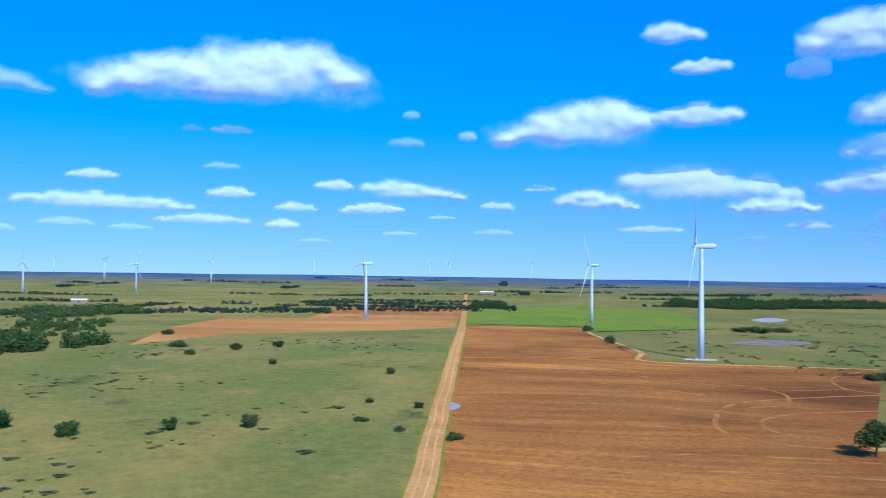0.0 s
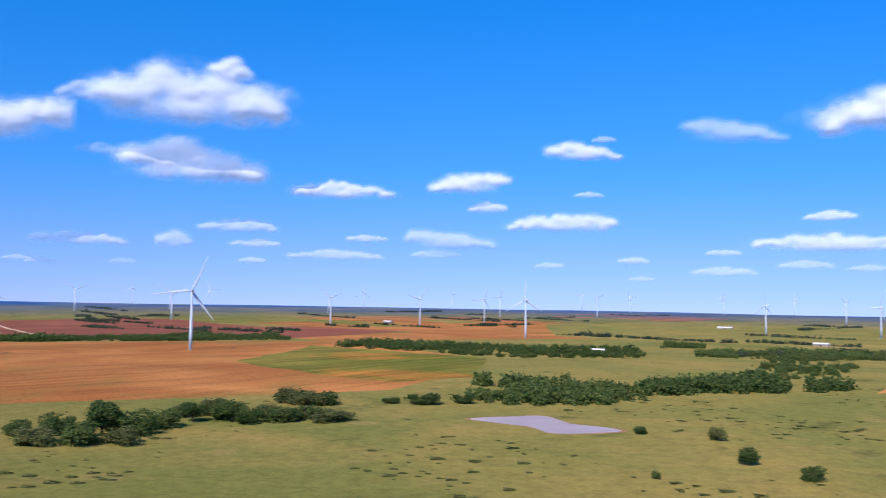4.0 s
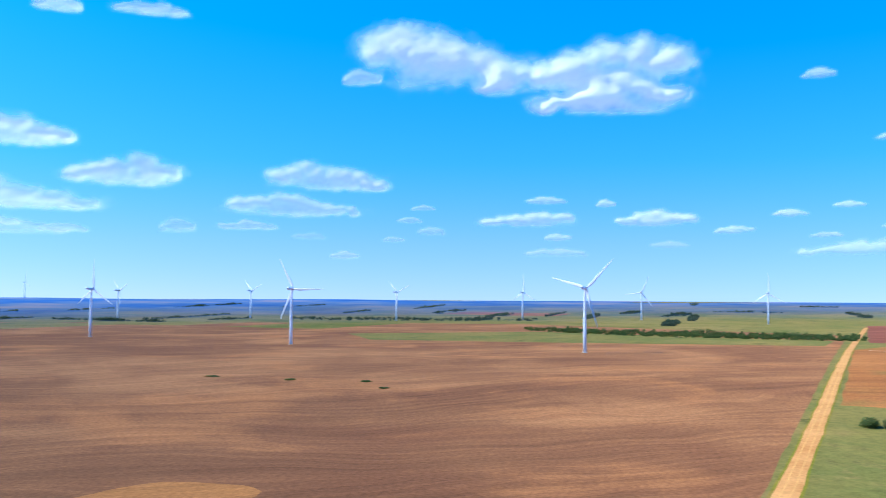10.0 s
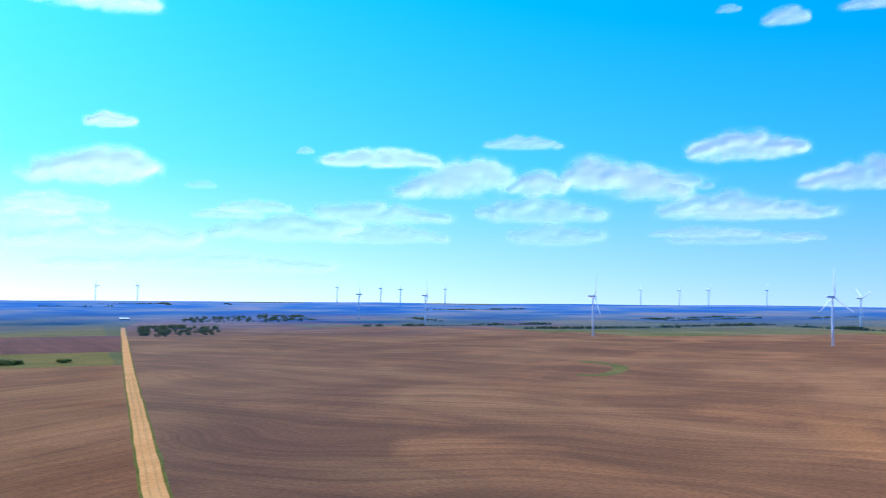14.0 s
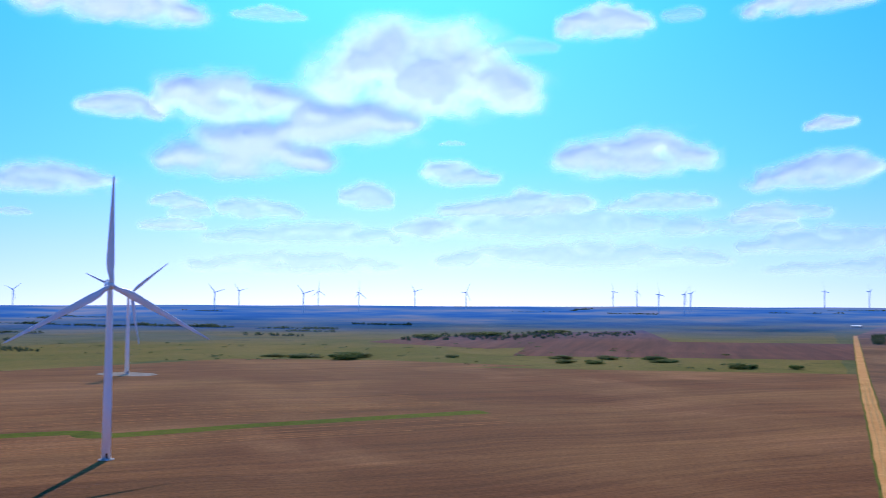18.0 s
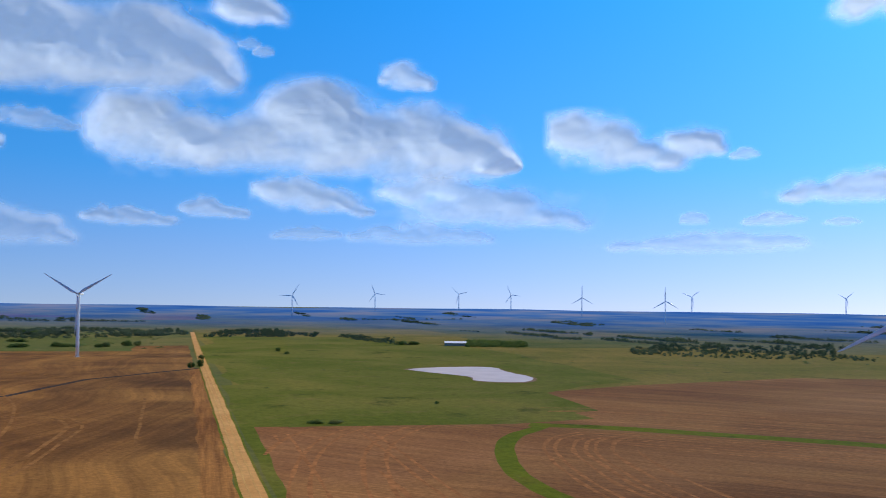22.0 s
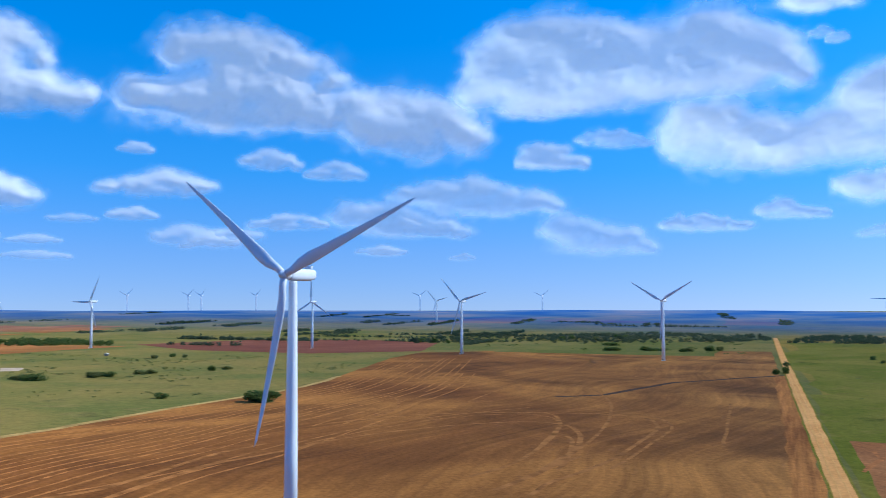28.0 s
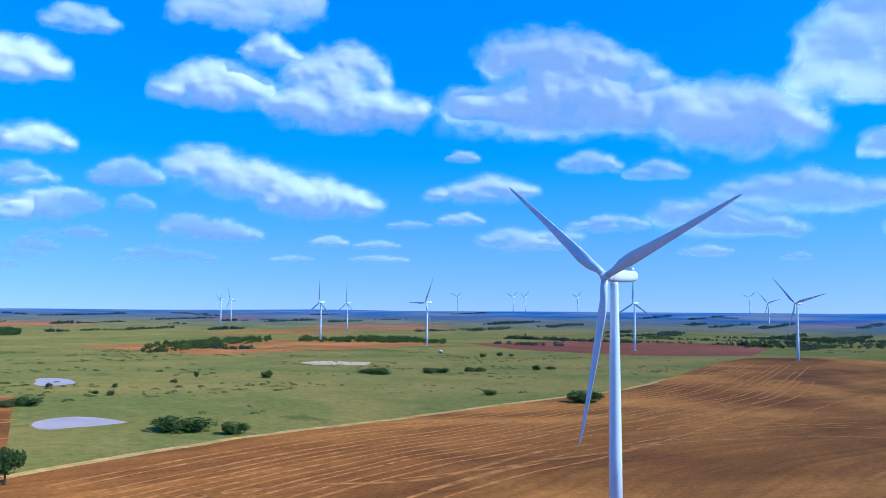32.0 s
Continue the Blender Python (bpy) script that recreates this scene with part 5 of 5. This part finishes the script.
cloud(142.4, 4.3, 7.5, 0.85, 0, 0.5)
cloud(136.8, 3.96, 3, 0.7, 0, 0.5)
cloud(130.2, 4.3, 2.1, 1.09, 0, 0.4)
cloud(114.6, 5.73, 1.7, 0.51, 0, 0.5)
cloud(115.5, 4.92, 1.7, 0.51, 0, 0.5)
cloud(114.1, 4.22, 1.8, 0.73, 0, 0.4)
cloud(119.7, 2.6, 2, 0.63, 0, 0.5)
cloud(122, 3.81, 2.2, 0.59, 0, 0.3)
cloud(116.5, 3.67, 1.5, 0.52, 0, 0.4)
cloud(183.9, 5.34, 4, 1.5, 0, 0.5)
cloud(160.9, 8.10, 12.5, 3.04, 0, 0.8, ((-0.34, 0.58, 0.66, 0.42, 0), (0.41, -0.22, 0.59, 0.78, 0.4)))
cloud(153.9, 10.12, 5.3, 1.09, 0, 0.6)
cloud(168, 9.44, 1.1, 0.61, 0, 0.4)
cloud(152.8, 7.46, 4.2, 1.9, 0, 0.8)
cloud(147.2, 7.80, 7.8, 2.95, 0, 0.88, ((-0.59, 0.20, 0.41, 0.80, 0), (0.32, -0.15, 0.68, 0.85, -0.3)))
cloud(152.8, 5.76, 9.1, 2.01, 0, 0.55)
cloud(139.7, 5.63, 8.6, 1.46, -0.2, 0.6)
cloud(171.2, 5.78, 4.9, 1.08, 0, 0.5)
cloud(163.2, 5.56, 9.5, 1.76, -0.2, 0.55)
cloud(174.5, 7.04, 1.9, 0.6, 0, 0.3)
cloud(162.5, 4.14, 8.1, 1.47, 0, 0.4)
cloud(151.6, 4.21, 6.9, 1.83, 0, 0.4)
cloud(140.5, 3.94, 9, 1.05, 0, 0.4)
cloud(137.5, 17.08, 2.6, 1.29, 0, 0.7)
cloud(140.8, 17.82, 1.4, 0.66, 0, 0.4)
cloud(132.1, 17.39, 4.5, 1.08, 0, 0.7)
cloud(210.2, 13.06, 24.2, 9.80, 0, 0.96, ((0.43, 0.37, 0.57, 0.63, -0.1), (-0.56, -0.01, 0.44, 0.33, -0.2), (-0.10, -0.29, 0.50, 0.30, 0.3), (-0.53, -0.63, 0.45, 0.37, -0.2)))
cloud(224.4, 11.95, 5.1, 1.94, 0, 0.9)
cloud(191.8, 9.44, 10.1, 3.62, 0, 0.95)
cloud(202.8, 8.33, 5.5, 2.01, -0.4, 0.8)
cloud(181, 7.9, 7.8, 2.69, 0.2, 0.9)
cloud(180, 10.69, 3, 1.17, 0, 0.9)
cloud(193.4, 17.69, 5.8, 2.76, 0, 0.95)
cloud(181.1, 17.95, 7.7, 2.14, 0, 0.95)
cloud(188.5, 17.87, 2.6, 1.36, 0, 0.4)
cloud(209, 6.88, 3.4, 2.24, 0, 0.7)
cloud(220.9, 6.28, 3.5, 1.25, 0, 0.6)
cloud(215.9, 5.93, 5.7, 1.75, -0.2, 0.6)
cloud(199.4, 6.35, 11.1, 2.02, 0.2, 0.7)
cloud(190.1, 6.35, 7.6, 1.56, 0.1, 0.65)
cloud(221.2, 4.83, 4.1, 0.95, 0, 0.5)
cloud(205.1, 4.83, 4.7, 1.65, 0, 0.5)
cloud(182.8, 5.63, 6.2, 1.6, 0, 0.5)
cloud(172.8, 5.3, 4.8, 0.83, 0, 0.5)
cloud(203.4, 10.29, 1.7, 0.47, 0, 0.4)
cloud(198.9, 16.35, 4.9, 1.4, 0, 0.3)
cloud(215.4, 18.03, 4.8, 1.15, 0, 0.5)
cloud(184.8, 4.78, 6.6, 1.61, 0, 0.4)
cloud(242.2, 10.59, 10.5, 3.70, 0, 0.95, ((-0.25, 0.00, 0.75, 1.00, -0.5), (0.68, -0.09, 0.32, 0.56, 0)))
cloud(235.7, 9.51, 1.8, 0.9, 0, 0.6)
cloud(257.2, 14.61, 3.5, 2.17, -0.2, 0.8)
cloud(229.2, 7.29, 9.8, 2.35, 0.2, 0.85)
cloud(224.9, 18.14, 10.9, 3.45, 0, 1)
cloud(238.7, 5.58, 1.7, 1.03, 0, 0.5)
cloud(234, 5.47, 3.8, 1.02, 0, 0.6)
cloud(230.2, 5.24, 2.1, 0.65, 0, 0.5)
cloud(220.1, 5.64, 2.8, 1.46, 0, 0.5)
cloud(221.1, 4.6, 4.5, 0.69, 0, 0.5)
cloud(238.2, 4.06, 13.2, 1.65, 0.2, 0.5)
cloud(267.5, 16.22, 1.4, 1.02, 0, 0.4)
cloud(263.1, 11.20, 25.9, 6.32, 0, 0.98, ((-0.71, -0.11, 0.29, 0.86, -0.3), (-0.15, -0.08, 0.47, 0.85, 0.2), (0.01, 0.44, 0.19, 0.56, 0), (0.37, -0.20, 0.40, 0.80, 0.1), (0.74, -0.27, 0.25, 0.60, -0.2), (0.89, -0.51, 0.11, 0.24, 0.2)))
cloud(262.9, 7.02, 7.9, 2.93, -0.6, 0.85)
cloud(251.8, 6.81, 14.2, 4.02, -0.5, 0.75)
cloud(278.3, 16.08, 23.9, 7.22, 0, 0.92, ((-0.32, -0.17, 0.47, 0.82, 0), (0.26, -0.04, 0.46, 0.63, 0.2), (0.85, 0.65, 0.15, 0.35, 0), (-0.42, 0.17, 0.47, 0.72, 0), (-0.34, -0.34, 0.66, 0.66, 0.1), (0.35, -0.14, 0.46, 0.74, 0)))
cloud(279.8, 10.73, 5.3, 1.68, -0.3, 0.6)
cloud(284.0, 9.62, 4.5, 1.87, 0, 0.77, ((-0.40, 0.04, 0.60, 0.96, 0), (0.18, -0.06, 0.82, 0.94, -0.1)))
cloud(266.6, 15.82, 1.3, 0.97, 0, 0.5)
cloud(281.1, 4.73, 7.5, 3.45, -0.4, 0.6)
cloud(274.5, 5.27, 5.8, 1.59, -0.1, 0.7)
cloud(269.5, 5.91, 4.3, 1.59, -0.3, 0.7)
cloud(263.5, 4.45, 4.8, 1.1, 0, 0.4)
cloud(256.2, 4.57, 10.7, 1.84, 0, 0.4)
cloud(284.8, 12.77, 5.2, 1.97, 0, 0.6)
cloud(290.8, 6.56, 15.2, 4.16, 0, 0.75, ((0.24, 0.27, 0.76, 0.73, -0.3), (-0.38, -0.39, 0.62, 0.61, -0.5)))
cloud(302.4, 9.3, 4.1, 1.68, 0, 0.7)
cloud(298.2, 8.71, 3.9, 1.54, 0, 0.6)
cloud(301.1, 5.34, 5.5, 1.35, 0, 0.7)
cloud(306.8, 4.39, 5.8, 1.72, -0.3, 0.6)
cloud(295.4, 3.57, 3.1, 0.87, 0, 0.5)
cloud(289.9, 3.17, 1.8, 0.66, 0, 0.4)
cloud(300.5, 13.73, 22.9, 8.27, 0, 0.98, ((-0.24, 0.49, 0.48, 0.51, -0.4), (-0.27, -0.09, 0.73, 0.58, -0.1), (0.65, -0.40, 0.35, 0.60, 0)))
cloud(309.5, 7.56, 7.4, 2.18, 0.2, 0.85)
cloud(325.1, 17.82, 9.6, 5.06, 0, 0.8, ((0.38, -0.60, 0.38, 0.40, -0.2), (-0.00, 0.34, 1.00, 0.66, 0.2)))
cloud(318.3, 13.98, 10.7, 5.50, 0, 0.93, ((-0.07, 0.39, 0.59, 0.61, 0), (-0.00, -0.30, 1.00, 0.70, -0.1)))
cloud(310.6, 9.74, 2.2, 1.01, 0, 0.6)
cloud(310.8, 5.65, 3.4, 1.09, 0, 0.7)
cloud(314.2, 5.3, 3.3, 0.75, 0, 0.4)
cloud(305.4, 4.29, 5.5, 1.76, 0.3, 0.55)
cloud(294.8, 3.55, 2.7, 0.84, 0, 0.5)
cloud(326.7, 13.79, 7.5, 3.8, 0, 0.95)
cloud(322.8, 7.69, 13.4, 4.36, 0, 0.88, ((-0.31, 0.26, 0.69, 0.74, -0.4), (0.41, -0.33, 0.59, 0.67, 0)))
cloud(331.9, 8.11, 4.4, 2.07, 0, 0.8)
cloud(337.8, 7.65, 4.5, 1.81, 0, 0.6)
cloud(326.7, 4.9, 6.7, 1.96, -0.3, 0.85)
cloud(334.1, 4.4, 2.7, 1.02, 0, 0.7)
cloud(336.3, 4.31, 1.8, 0.67, 0, 0.4)
cloud(329.2, 3.21, 6.1, 1.16, -0.3, 0.55)
cloud(331.8, 2.7, 1.8, 0.45, 0, 0.4)
cloud(319.3, 4.15, 2.7, 0.91, 0, 0.6)
cloud(316.2, 3.94, 3.5, 0.77, 0, 0.5)
cloud(316.1, 3, 4.4, 0.74, 0, 0.5)
cloud(321.7, 2.97, 3.2, 0.65, 0, 0.4)
cloud(337.8, 3.01, 3, 0.83, 0, 0.4)
cloud(334.8, 16.97, 4.5, 2.09, 0, 0.6)
cloud(331.3, 6.27, 2.3, 1.32, 0, 0.4)
cloud(196.4, 5.22, 20.4, 3.12, -0.1, 0.5)
cloud(213, 4.36, 14.2, 1.97, 0.1, 0.45)
cloud(180.1, 3.75, 12.3, 2.16, 0, 0.5)
cloud(169.2, 4.53, 10.8, 2.23, 0.2, 0.5)
cloud(195.2, 3.06, 20.8, 2.32, 0, 0.4)
cloud(213.6, 2.48, 15.3, 1.89, 0, 0.35)
cloud(174.9, 2.16, 19.8, 1.57, 0, 0.35)
